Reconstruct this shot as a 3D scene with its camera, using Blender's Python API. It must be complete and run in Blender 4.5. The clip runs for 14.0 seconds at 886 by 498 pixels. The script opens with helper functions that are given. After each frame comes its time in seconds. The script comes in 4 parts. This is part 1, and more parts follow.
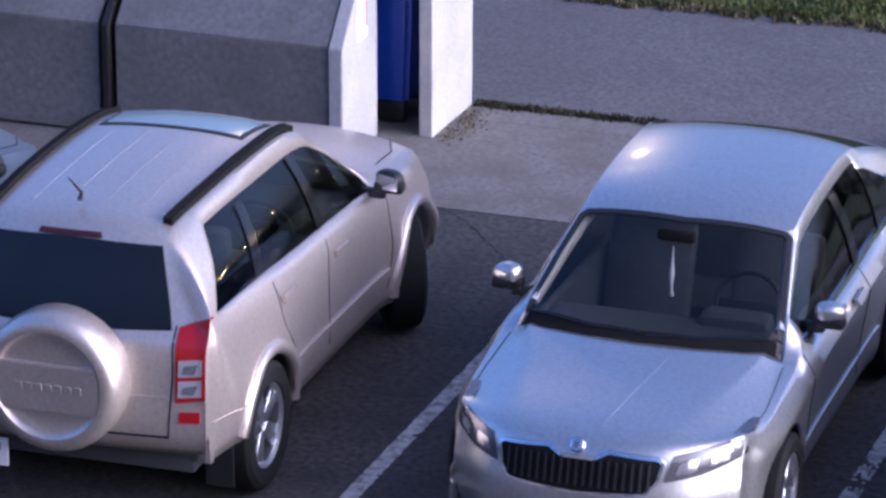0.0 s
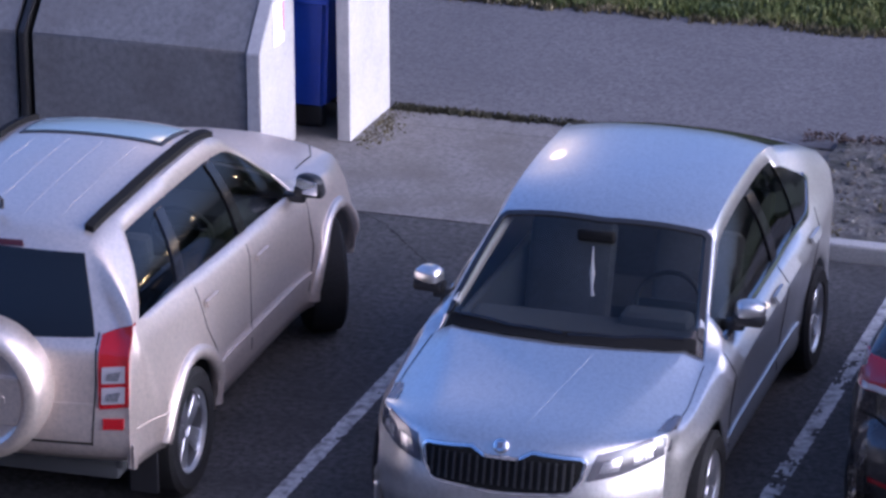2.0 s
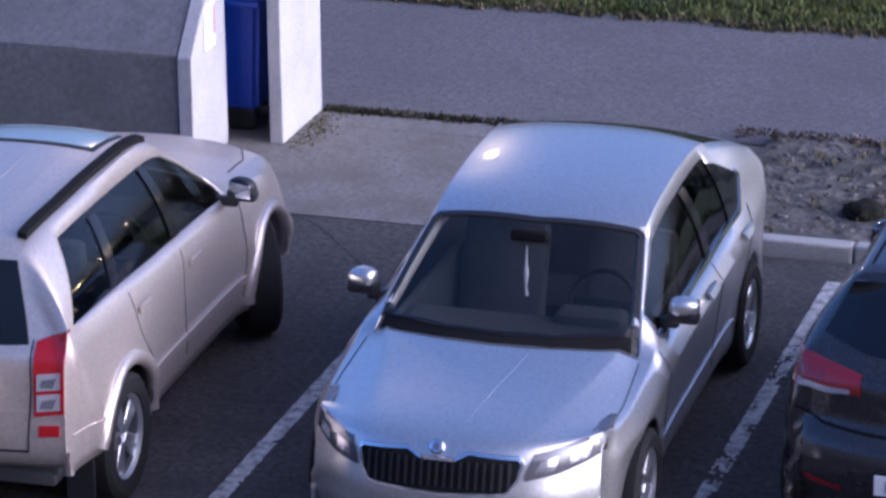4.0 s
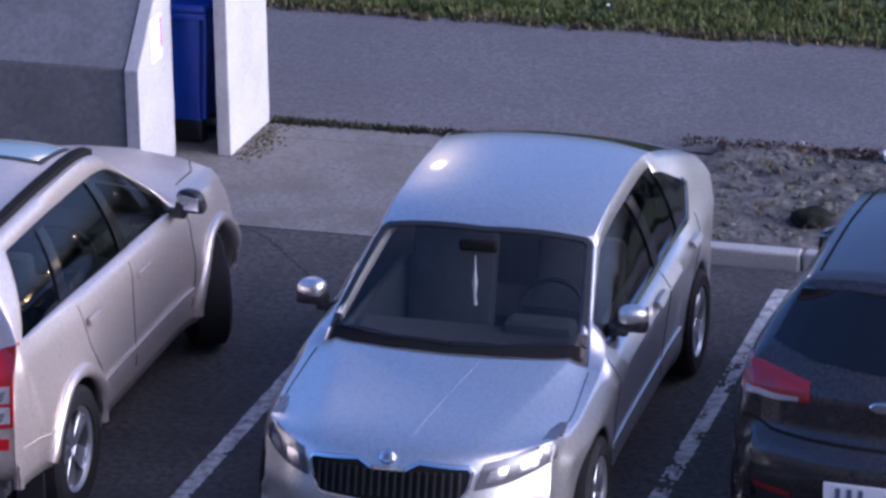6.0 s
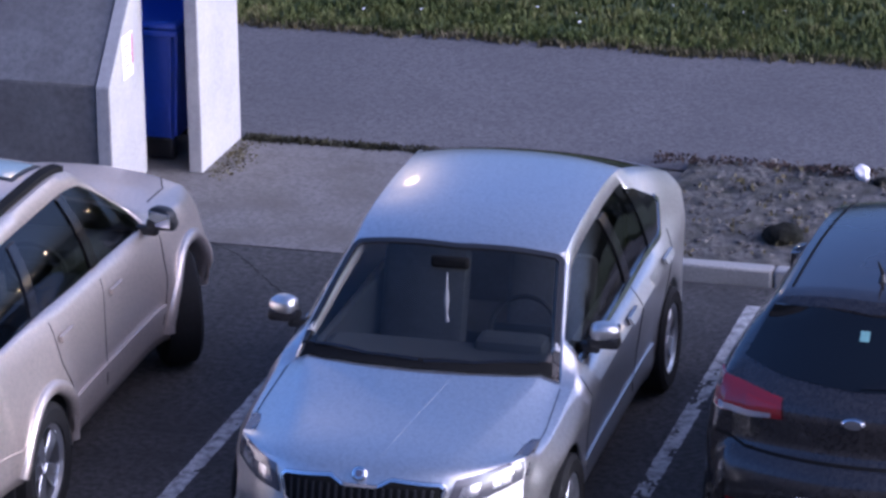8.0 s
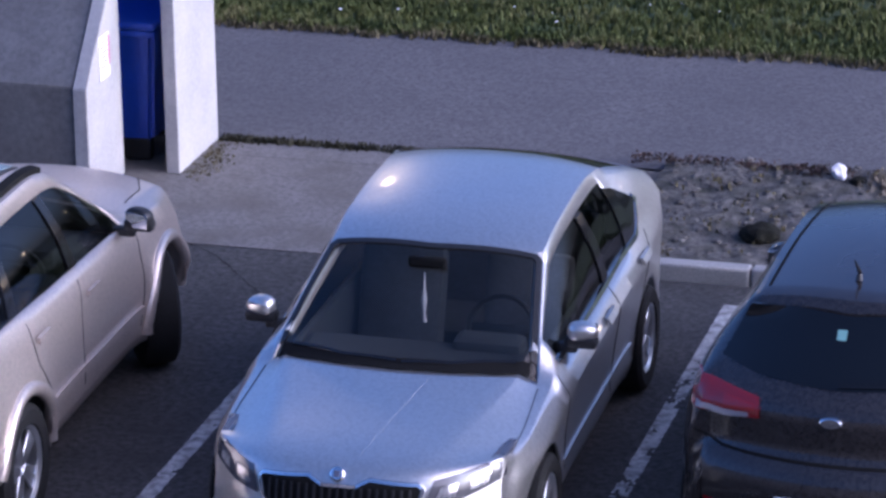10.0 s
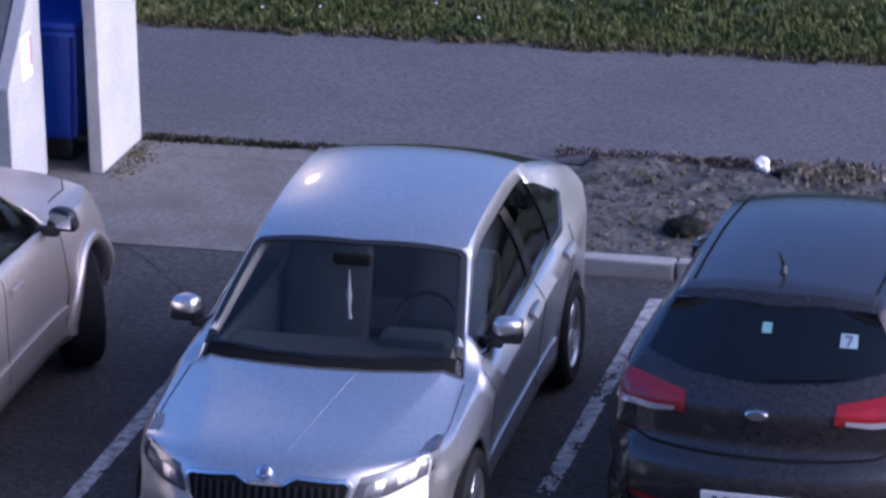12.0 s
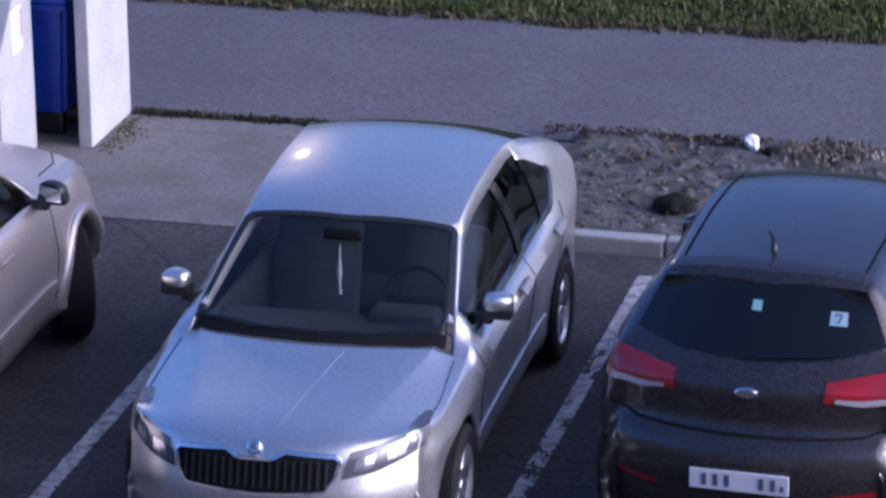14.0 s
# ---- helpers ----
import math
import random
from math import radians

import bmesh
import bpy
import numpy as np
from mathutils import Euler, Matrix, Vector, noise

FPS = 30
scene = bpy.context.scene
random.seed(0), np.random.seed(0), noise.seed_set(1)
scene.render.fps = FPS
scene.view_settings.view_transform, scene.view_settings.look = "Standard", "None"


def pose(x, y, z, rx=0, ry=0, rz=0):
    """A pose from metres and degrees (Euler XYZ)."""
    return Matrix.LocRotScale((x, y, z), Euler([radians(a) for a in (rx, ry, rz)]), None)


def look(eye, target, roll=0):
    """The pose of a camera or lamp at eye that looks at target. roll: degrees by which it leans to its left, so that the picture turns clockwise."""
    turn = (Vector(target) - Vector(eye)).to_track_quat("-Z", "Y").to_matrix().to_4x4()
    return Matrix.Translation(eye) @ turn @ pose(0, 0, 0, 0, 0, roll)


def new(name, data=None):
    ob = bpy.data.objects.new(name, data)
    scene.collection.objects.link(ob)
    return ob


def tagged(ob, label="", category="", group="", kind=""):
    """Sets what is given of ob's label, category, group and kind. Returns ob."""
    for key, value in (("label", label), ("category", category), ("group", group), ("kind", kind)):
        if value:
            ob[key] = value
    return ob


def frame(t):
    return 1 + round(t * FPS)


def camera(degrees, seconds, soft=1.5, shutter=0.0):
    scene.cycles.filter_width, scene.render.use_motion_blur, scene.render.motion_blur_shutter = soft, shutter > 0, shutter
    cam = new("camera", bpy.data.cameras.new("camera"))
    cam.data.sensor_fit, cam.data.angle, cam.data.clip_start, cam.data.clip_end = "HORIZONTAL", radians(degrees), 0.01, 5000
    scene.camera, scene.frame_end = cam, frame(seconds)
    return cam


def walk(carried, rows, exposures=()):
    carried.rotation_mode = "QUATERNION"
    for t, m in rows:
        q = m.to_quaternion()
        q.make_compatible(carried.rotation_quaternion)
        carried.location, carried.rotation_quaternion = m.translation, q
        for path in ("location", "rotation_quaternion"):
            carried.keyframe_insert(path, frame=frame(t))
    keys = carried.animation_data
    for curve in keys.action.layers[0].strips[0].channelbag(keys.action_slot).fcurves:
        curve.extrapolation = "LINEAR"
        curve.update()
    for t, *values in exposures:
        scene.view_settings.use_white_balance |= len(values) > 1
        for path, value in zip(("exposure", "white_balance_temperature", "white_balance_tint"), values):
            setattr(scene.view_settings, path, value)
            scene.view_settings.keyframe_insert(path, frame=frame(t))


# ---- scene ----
from mathutils.bvhtree import BVHTree

# ---------------------------------------------------------------- camera
cam = camera(13.54, 14.0, soft=2.9)
EYE = Vector((6.789, -22.156, 8.087))


def aim(yaw, pitch, roll, dx, dy, dz):
    eye = EYE + Vector((dx, dy, dz))
    a, b = radians(yaw), radians(pitch)
    way = Vector((-math.sin(a) * math.cos(b), math.cos(a) * math.cos(b), math.sin(b)))
    return look(eye, eye + 20 * way, roll)


# seconds, yaw, pitch, roll, sway of the eye
PATH = [
    (0.0, 19.83, -19.63, 0.13, -0.009, 0.067, -0.024),
    (0.5, 20.61, -19.71, 0.08, -0.021, 0.065, -0.024),
    (1.0, 20.71, -19.80, -0.04, -0.022, 0.048, -0.015),
    (1.5, 19.62, -19.79, 0.02, -0.018, 0.015, -0.007),
    (2.0, 18.46, -19.59, -0.17, -0.010, -0.011, 0.003),
    (2.5, 17.92, -19.54, -0.22, -0.010, -0.007, 0.003),
    (3.0, 17.86, -19.59, -0.46, -0.003, 0.007, 0.014),
    (5.5, 16.71, -19.60, -0.83, 0.007, -0.029, 0.022),
    (6.0, 16.58, -19.45, -0.84, 0.008, -0.023, 0.016),
    (6.5, 16.47, -19.40, -0.85, 0.012, 0.003, 0.007),
    (7.0, 16.34, -19.33, -0.87, 0.015, -0.014, 0.007),
    (7.5, 16.21, -19.25, -0.81, 0.008, -0.014, 0.001),
    (8.0, 16.12, -19.18, -0.74, 0.006, -0.013, 0.005),
    (10.5, 15.48, -19.19, -0.81, 0.012, -0.019, 0.009),
    (11.0, 15.02, -19.18, -0.78, 0.011, -0.018, 0.006),
    (11.5, 14.65, -19.20, -0.88, 0.010, -0.012, -0.000),
    (12.0, 14.55, -19.24, -1.01, 0.013, -0.009, -0.003),
    (12.5, 14.39, -19.30, -0.98, 0.011, 0.003, -0.005),
    (13.0, 14.16, -19.36, -0.97, 0.002, 0.004, -0.006),
    (13.5, 14.13, -19.41, -0.64, -0.006, -0.013, -0.003),
    (14.0, 14.30, -19.60, -0.61, -0.017, -0.028, -0.004),
]
walk(cam, [(r[0], aim(*r[1:])) for r in PATH], [(0.0, 2.06, 5520, 24), (3.0, 2.03, 5500, 24), (8.0, 1.93, 5420, 24), (14.0, 1.88, 5380, 25)])

# ---------------------------------------------------------------- light
world = bpy.data.worlds.new("dusk_sky")
scene.world = world
world.use_nodes = True
wn = world.node_tree.nodes
sky = wn.new("ShaderNodeTexSky")
sky.sky_type, sky.sun_disc = "NISHITA", False
SUN_EL, SUN_AZ = 8.5, 90.0     # low, to the right of the bays
sky.sun_elevation, sky.sun_rotation = radians(SUN_EL), radians(SUN_AZ)
sky.air_density, sky.dust_density, sky.ozone_density = 0.5, 8.0, 3.0
world.node_tree.links.new(sky.outputs[0], wn["Background"].inputs[0])
wn["Background"].inputs[1].default_value = 0.15

sun = new("sun", bpy.data.lights.new("sun", "SUN"))
sun.data.energy, sun.data.angle, sun.data.color = 0.72, radians(80), (1.0, 0.78, 0.70)
saz, sel = radians(SUN_AZ), radians(24)
sun.matrix_world = look((math.sin(saz) * 30 * math.cos(sel), math.cos(saz) * 30 * math.cos(sel), 30 * math.sin(sel)), (0, 0, 0))

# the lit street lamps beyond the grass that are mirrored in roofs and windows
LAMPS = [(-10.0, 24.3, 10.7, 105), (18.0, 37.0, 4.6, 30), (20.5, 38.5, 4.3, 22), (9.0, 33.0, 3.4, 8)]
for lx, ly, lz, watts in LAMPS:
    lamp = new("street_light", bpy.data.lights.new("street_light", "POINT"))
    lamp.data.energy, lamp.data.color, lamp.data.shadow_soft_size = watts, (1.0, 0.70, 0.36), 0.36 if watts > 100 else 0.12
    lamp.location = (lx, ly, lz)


# ---------------------------------------------------------------- materials
def nodes_of(name):
    m = bpy.data.materials.new(name)
    m.use_nodes = True
    return m, m.node_tree.nodes, m.node_tree.links, m.node_tree.nodes["Principled BSDF"]


def grain(name, c1, c2, rough=0.8, scale=60.0, blotch=1.2, bump=0.3, dist=0.004, c3=None, metal=0.0, spec=0.5, stain=0.35):
    """Two-scale surface: fine grain between c1 and c2, large stains towards c3, and relief."""
    m, n, l, p = nodes_of(name)
    co = n.new("ShaderNodeTexCoord")
    a, b = n.new("ShaderNodeTexNoise"), n.new("ShaderNodeTexNoise")
    a.inputs["Scale"].default_value, a.inputs["Detail"].default_value, a.inputs["Roughness"].default_value = scale, 6, 0.7
    b.inputs["Scale"].default_value, b.inputs["Detail"].default_value = blotch, 5
    l.new(co.outputs["Object"], a.inputs["Vector"]), l.new(co.outputs["Object"], b.inputs["Vector"])
    r = n.new("ShaderNodeValToRGB")
    r.color_ramp.elements[0].position, r.color_ramp.elements[1].position = 0.35, 0.65
    r.color_ramp.elements[0].color, r.color_ramp.elements[1].color = (*c1, 1), (*c2, 1)
    l.new(a.outputs["Fac"], r.inputs[0])
    mr = n.new("ShaderNodeMapRange")
    mr.inputs["From Min"].default_value, mr.inputs["From Max"].default_value, mr.inputs["To Max"].default_value = 0.42, 0.7, stain
    l.new(b.outputs["Fac"], mr.inputs["Value"])
    mx = n.new("ShaderNodeMix")
    mx.data_type = "RGBA"
    l.new(mr.outputs[0], mx.inputs["Factor"]), l.new(r.outputs[0], mx.inputs["A"])
    mx.inputs["B"].default_value = (*(c3 or tuple(v * 0.55 for v in c1)), 1)
    l.new(mx.outputs["Result"], p.inputs["Base Color"])
    p.inputs["Roughness"].default_value, p.inputs["Metallic"].default_value = rough, metal
    p.inputs["Specular IOR Level"].default_value = spec
    bp = n.new("ShaderNodeBump")
    bp.inputs["Strength"].default_value, bp.inputs["Distance"].default_value = bump, dist
    l.new(a.outputs["Fac"], bp.inputs["Height"]), l.new(bp.outputs[0], p.inputs["Normal"])
    return m


def paint(name, col, metal=0.72, rough=0.42, coat=0.2, dirt=0.25, spec=0.5, dust=0.1):
    """Metallic car paint with flakes, a clear coat and a film of road dust."""
    m, n, l, p = nodes_of(name)
    co = n.new("ShaderNodeTexCoord")
    a, b = n.new("ShaderNodeTexNoise"), n.new("ShaderNodeTexNoise")
    a.inputs["Scale"].default_value, b.inputs["Scale"].default_value, b.inputs["Detail"].default_value = 900, 2.2, 6
    l.new(co.outputs["Object"], a.inputs["Vector"]), l.new(co.outputs["Object"], b.inputs["Vector"])
    mx = n.new("ShaderNodeMix")
    mx.data_type = "RGBA"
    mx.inputs["A"].default_value = (*[c * 0.9 for c in col], 1)
    mx.inputs["B"].default_value = (*[min(c * 1.08, 1) for c in col], 1)
    l.new(a.outputs["Fac"], mx.inputs["Factor"])
    # specks and streaks of dried road dust
    c, dm, dx = n.new("ShaderNodeTexNoise"), n.new("ShaderNodeMapRange"), n.new("ShaderNodeMix")
    c.inputs["Scale"].default_value, c.inputs["Detail"].default_value, c.inputs["Roughness"].default_value = 45, 9, 0.75
    l.new(co.outputs["Object"], c.inputs["Vector"])
    dm.inputs["From Min"].default_value, dm.inputs["From Max"].default_value, dm.inputs["To Max"].default_value = 0.42, 0.72, dust * 3
    l.new(c.outputs["Fac"], dm.inputs["Value"])
    dx.data_type = "RGBA"
    dx.inputs["B"].default_value = (0.20, 0.19, 0.175, 1)
    l.new(dm.outputs[0], dx.inputs["Factor"]), l.new(mx.outputs["Result"], dx.inputs["A"]), l.new(dx.outputs["Result"], p.inputs["Base Color"])
    mr = n.new("ShaderNodeMapRange")
    mr.inputs["To Min"].default_value, mr.inputs["To Max"].default_value = rough - dirt * 0.25, rough + dirt * 0.45
    l.new(b.outputs["Fac"], mr.inputs["Value"]), l.new(mr.outputs[0], p.inputs["Roughness"])
    p.inputs["Metallic"].default_value, p.inputs["Specular IOR Level"].default_value = metal, spec
    p.inputs["Coat Weight"].default_value, p.inputs["Coat Roughness"].default_value = coat, 0.06
    return m


def plain(name, col, rough=0.5, metal=0.0, spec=0.5, coat=0.0):
    m, n, l, p = nodes_of(name)
    t = n.new("ShaderNodeTexNoise")
    t.inputs["Scale"].default_value, t.inputs["Detail"].default_value = 25, 4
    co = n.new("ShaderNodeTexCoord")
    l.new(co.outputs["Object"], t.inputs["Vector"])
    mr = n.new("ShaderNodeMapRange")
    mr.inputs["To Min"].default_value, mr.inputs["To Max"].default_value = max(rough - 0.08, 0.02), min(rough + 0.12, 1)
    l.new(t.outputs["Fac"], mr.inputs["Value"]), l.new(mr.outputs[0], p.inputs["Roughness"])
    p.inputs["Base Color"].default_value = (*col, 1)
    p.inputs["Metallic"].default_value, p.inputs["Specular IOR Level"].default_value = metal, spec
    p.inputs["Coat Weight"].default_value = coat
    return m


def pane(name, tint, gloss=0.03):
    """Tinted glass: what lies behind shows through the tint, the gloss grows towards grazing view."""
    m, n, l, p = nodes_of(name)
    n.remove(p)
    tr, gl, fr, mx = n.new("ShaderNodeBsdfTransparent"), n.new("ShaderNodeBsdfGlossy"), n.new("ShaderNodeFresnel"), n.new("ShaderNodeMixShader")
    tr.inputs[0].default_value = (*tint, 1)
    gl.inputs["Roughness"].default_value = gloss
    fr.inputs[0].default_value = 1.5
    l.new(fr.outputs[0], mx.inputs[0]), l.new(tr.outputs[0], mx.inputs[1]), l.new(gl.outputs[0], mx.inputs[2])
    l.new(mx.outputs[0], n["Material Output"].inputs[0])
    return m


plain_glass = plain("dark_rear_glass", (0.006, 0.007, 0.008), 0.07, spec=0.5)
M = dict(
    asphalt=grain("parking_asphalt", (0.012, 0.012, 0.012), (0.08, 0.077, 0.075), 0.85, 22, 1.8, 0.45, 0.006, (0.018, 0.018, 0.018), stain=0.7),
    road=grain("road_asphalt", (0.06, 0.057, 0.06), (0.15, 0.142, 0.145), 0.88, 30, 0.8, 0.5, 0.005, (0.07, 0.066, 0.07), stain=0.5),
    slab=grain("old_concrete", (0.105, 0.098, 0.094), (0.20, 0.187, 0.178), 0.9, 28, 2.2, 0.4, 0.004, (0.10, 0.09, 0.075), stain=0.75),
    kerb=grain("kerb_concrete", (0.24, 0.24, 0.235), (0.36, 0.35, 0.34), 0.85, 60, 3.0, 0.4, 0.003),
    line=grain("worn_road_paint", (0.32, 0.32, 0.32), (0.58, 0.58, 0.58), 0.8, 40, 13.0, 0.3, 0.002, (0.08, 0.08, 0.08), stain=0.85),
    white=grain("white_wall_paint", (0.32, 0.31, 0.31), (0.40, 0.39, 0.388), 0.7, 30, 2.5, 0.15, 0.002, (0.55, 0.53, 0.50), stain=0.35),
    shed=grain("grey_shelter_panel", (0.125, 0.122, 0.12), (0.20, 0.195, 0.19), 0.5, 22, 2.0, 0.2, 0.002, (0.11, 0.10, 0.095), stain=0.7),
    bin=grain("blue_plastic", (0.012, 0.05, 0.36), (0.018, 0.065, 0.42), 0.45, 30, 4, 0.1, 0.001, (0.02, 0.05, 0.25)),
    soil=grain("stony_soil", (0.028, 0.026, 0.023), (0.19, 0.175, 0.16), 0.95, 24, 6.0, 1.0, 0.02, (0.03, 0.031, 0.022), stain=0.9),
    turf=grain("turf_soil", (0.035, 0.055, 0.018), (0.07, 0.10, 0.035), 0.95, 20, 1.5, 0.6, 0.02, (0.06, 0.07, 0.03)),
    rubber=grain("tyre_rubber", (0.012, 0.012, 0.012), (0.02, 0.02, 0.02), 0.8, 60, 5, 0.3, 0.002, (0.02, 0.019, 0.018), spec=0.2),
    # black plastic parts; on the shelter's rear wall it paints the bay's shade
    black=plain("black_plastic_and_shade", (0.015, 0.015, 0.016), 0.45),
    seam=plain("panel_gap", (0.01, 0.01, 0.01), 0.8, spec=0.1),
    alloy=plain("alloy_rim", (0.62, 0.63, 0.65), 0.3, 0.9),
    chrome=plain("chrome_trim", (0.75, 0.76, 0.78), 0.12, 1.0),
    mirror=plain("mirror_glass", (0.85, 0.87, 0.9), 0.02, 1.0),
    red=plain("red_lens", (0.33, 0.006, 0.01), 0.15, coat=0.6),
    red_dark=plain("dark_red_lens", (0.26, 0.007, 0.012), 0.15, coat=0.6),
    brake=plain("unlit_brake_lens", (0.05, 0.01, 0.012), 0.2),
    clear=plain("clear_lens", (0.48, 0.46, 0.49), 0.12, 0.35, coat=0.8),
    lamp_dark=plain("headlamp_bowl", (0.09, 0.088, 0.10), 0.15, 0.1, coat=0.5),
    bowl=plain("lamp_reflector", (0.62, 0.62, 0.66), 0.12, 0.9, coat=0.5),
    plate=plain("plate_white", (0.72, 0.72, 0.74), 0.45),
    ink=plain("plate_dark_blue", (0.10, 0.11, 0.17), 0.5),
    gloss=plain("gloss_black", (0.008, 0.008, 0.009), 0.12),
    trim=plain("interior_trim", (0.06, 0.064, 0.07), 0.7, spec=0.3),
    pale=plain("pale_interior_trim", (0.50, 0.50, 0.49), 0.8, spec=0.2),
    seat=grain("seat_cloth", (0.09, 0.09, 0.095), (0.14, 0.14, 0.15), 0.95, 80, 4, 0.3, 0.002),
    glass=pane("car_glass", (0.66, 0.72, 0.72)),
    tint=pane("tinted_glass", (0.22, 0.25, 0.25)),
    sign=plain("sign_paper", (0.78, 0.76, 0.80), 0.6),
    sign_red=plain("sign_red", (0.45, 0.12, 0.2), 0.6),
    silver=paint("silver_blue_paint", (0.71, 0.70, 0.68), 0.9, 0.30, 0.35, 0.2, dust=0.12),
    beige=paint("beige_silver_paint", (0.73, 0.635, 0.56), 0.8, 0.36, 0.4, dust=0.12),
    dark=paint("dark_metallic_paint", (0.016, 0.014, 0.015), 0.0, 0.24, 0.8, 0.2, 0.35, dust=0.055),
    blue=paint("pale_blue_paint", (0.17, 0.23, 0.30)),
)


# ---------------------------------------------------------------- mesh helpers
def mesh_object(name, bm, material, smooth=True):
    me = bpy.data.meshes.new(name)
    bm.normal_update()
    bm.to_mesh(me)
    bm.free()
    me.materials.append(material)
    if smooth:
        me.polygons.foreach_set("use_smooth", [True] * len(me.polygons))
        me.set_sharp_from_angle(angle=radians(20 if len(me.polygons) < 120 else 40))
    return new(name, me)


def part(name, bm, material, parent, label="", smooth=True):
    ob = mesh_object(name, bm, material, smooth)
    ob.parent = parent
    if label:
        ob["label"] = label
    return ob


def thing(name, m, label, category, group="", kind=""):
    ob = new(name)
    ob.empty_display_size = 0.2
    ob.matrix_world = m
    return tagged(ob, label, category, group, kind)


def rbox(bm, lo, hi, bevel=0.01, m=None, seg=2):
    """A bevelled box between two corners, added to bm."""
    b = bmesh.new()
    bmesh.ops.create_cube(b, size=1)
    lo, hi = Vector(lo), Vector(hi)
    for v in b.verts:
        v.co = Vector([(lo[i] + hi[i]) / 2 + v.co[i] * (hi[i] - lo[i]) for i in range(3)])
    if bevel:
        bmesh.ops.bevel(b, geom=b.edges[:], offset=bevel, segments=seg, affect="EDGES", profile=0.5)
    if m is not None:
        b.transform(m)
    merge(bm, b)
    return bm


def merge(bm, other):
    me = bpy.data.meshes.new("tmp")
    other.to_mesh(me)
    other.free()
    bm.from_mesh(me)
    bpy.data.meshes.remove(me)


def box(lo, hi, bevel=0.01, m=None, seg=2):
    return rbox(bmesh.new(), lo, hi, bevel, m, seg)


def tube(bm, pts, r, sides=8, close=True):
    """A round bar along a line of points; r may be one number or one per point."""
    pts = [Vector(p) for p in pts]
    rs = r if isinstance(r, (list, tuple)) else [r] * len(pts)
    rings = []
    for i, p in enumerate(pts):
        d = (pts[min(i + 1, len(pts) - 1)] - pts[max(i - 1, 0)]).normalized()
        a = d.orthogonal().normalized() if i == 0 else (side - d * side.dot(d)).normalized()
        side = a
        b = d.cross(a)
        rings.append([bm.verts.new(p + rs[i] * (math.cos(k * math.tau / sides) * a + math.sin(k * math.tau / sides) * b)) for k in range(sides)])
    for r0, r1 in zip(rings, rings[1:]):
        for k in range(sides):
            bm.faces.new((r0[k], r0[(k + 1) % sides], r1[(k + 1) % sides], r1[k]))
    if close:
        bm.faces.new(rings[0][::-1]), bm.faces.new(rings[-1])
    return bm


def lathe(bm, prof, sides=40, axis="x"):
    """Turn a profile of (along the axis, radius) round the axis."""
    rings = []
    for a, r in prof:
        ring = []
        for k in range(sides):
            c, s = math.cos(k * math.tau / sides) * r, math.sin(k * math.tau / sides) * r
            ring.append(bm.verts.new((a, c, s) if axis == "x" else ((c, a, s) if axis == "y" else (c, s, a))))
        rings.append(ring)
    for r0, r1 in zip(rings, rings[1:]):
        for k in range(sides):
            bm.faces.new((r0[k], r0[(k + 1) % sides], r1[(k + 1) % sides], r1[k]))
    return bm


def closed(bm):
    bmesh.ops.recalc_face_normals(bm, faces=bm.faces[:])
    return bm


def resample(pts, n):
    p = np.array(pts, float)
    s = np.concatenate([[0], np.cumsum(np.linalg.norm(np.diff(p, axis=0), axis=1))])
    q = np.linspace(0, s[-1], n)
    return np.stack([np.interp(q, s, p[:, k]) for k in range(p.shape[1])], 1)


def chaikin(pts, times=2):
    p = np.array(pts, float)
    for _ in range(times):
        a, b = p[:-1] * 0.75 + p[1:] * 0.25, p[:-1] * 0.25 + p[1:] * 0.75
        p = np.vstack([p[:1], np.stack([a, b], 1).reshape(-1, p.shape[1]), p[-1:]])
    return p


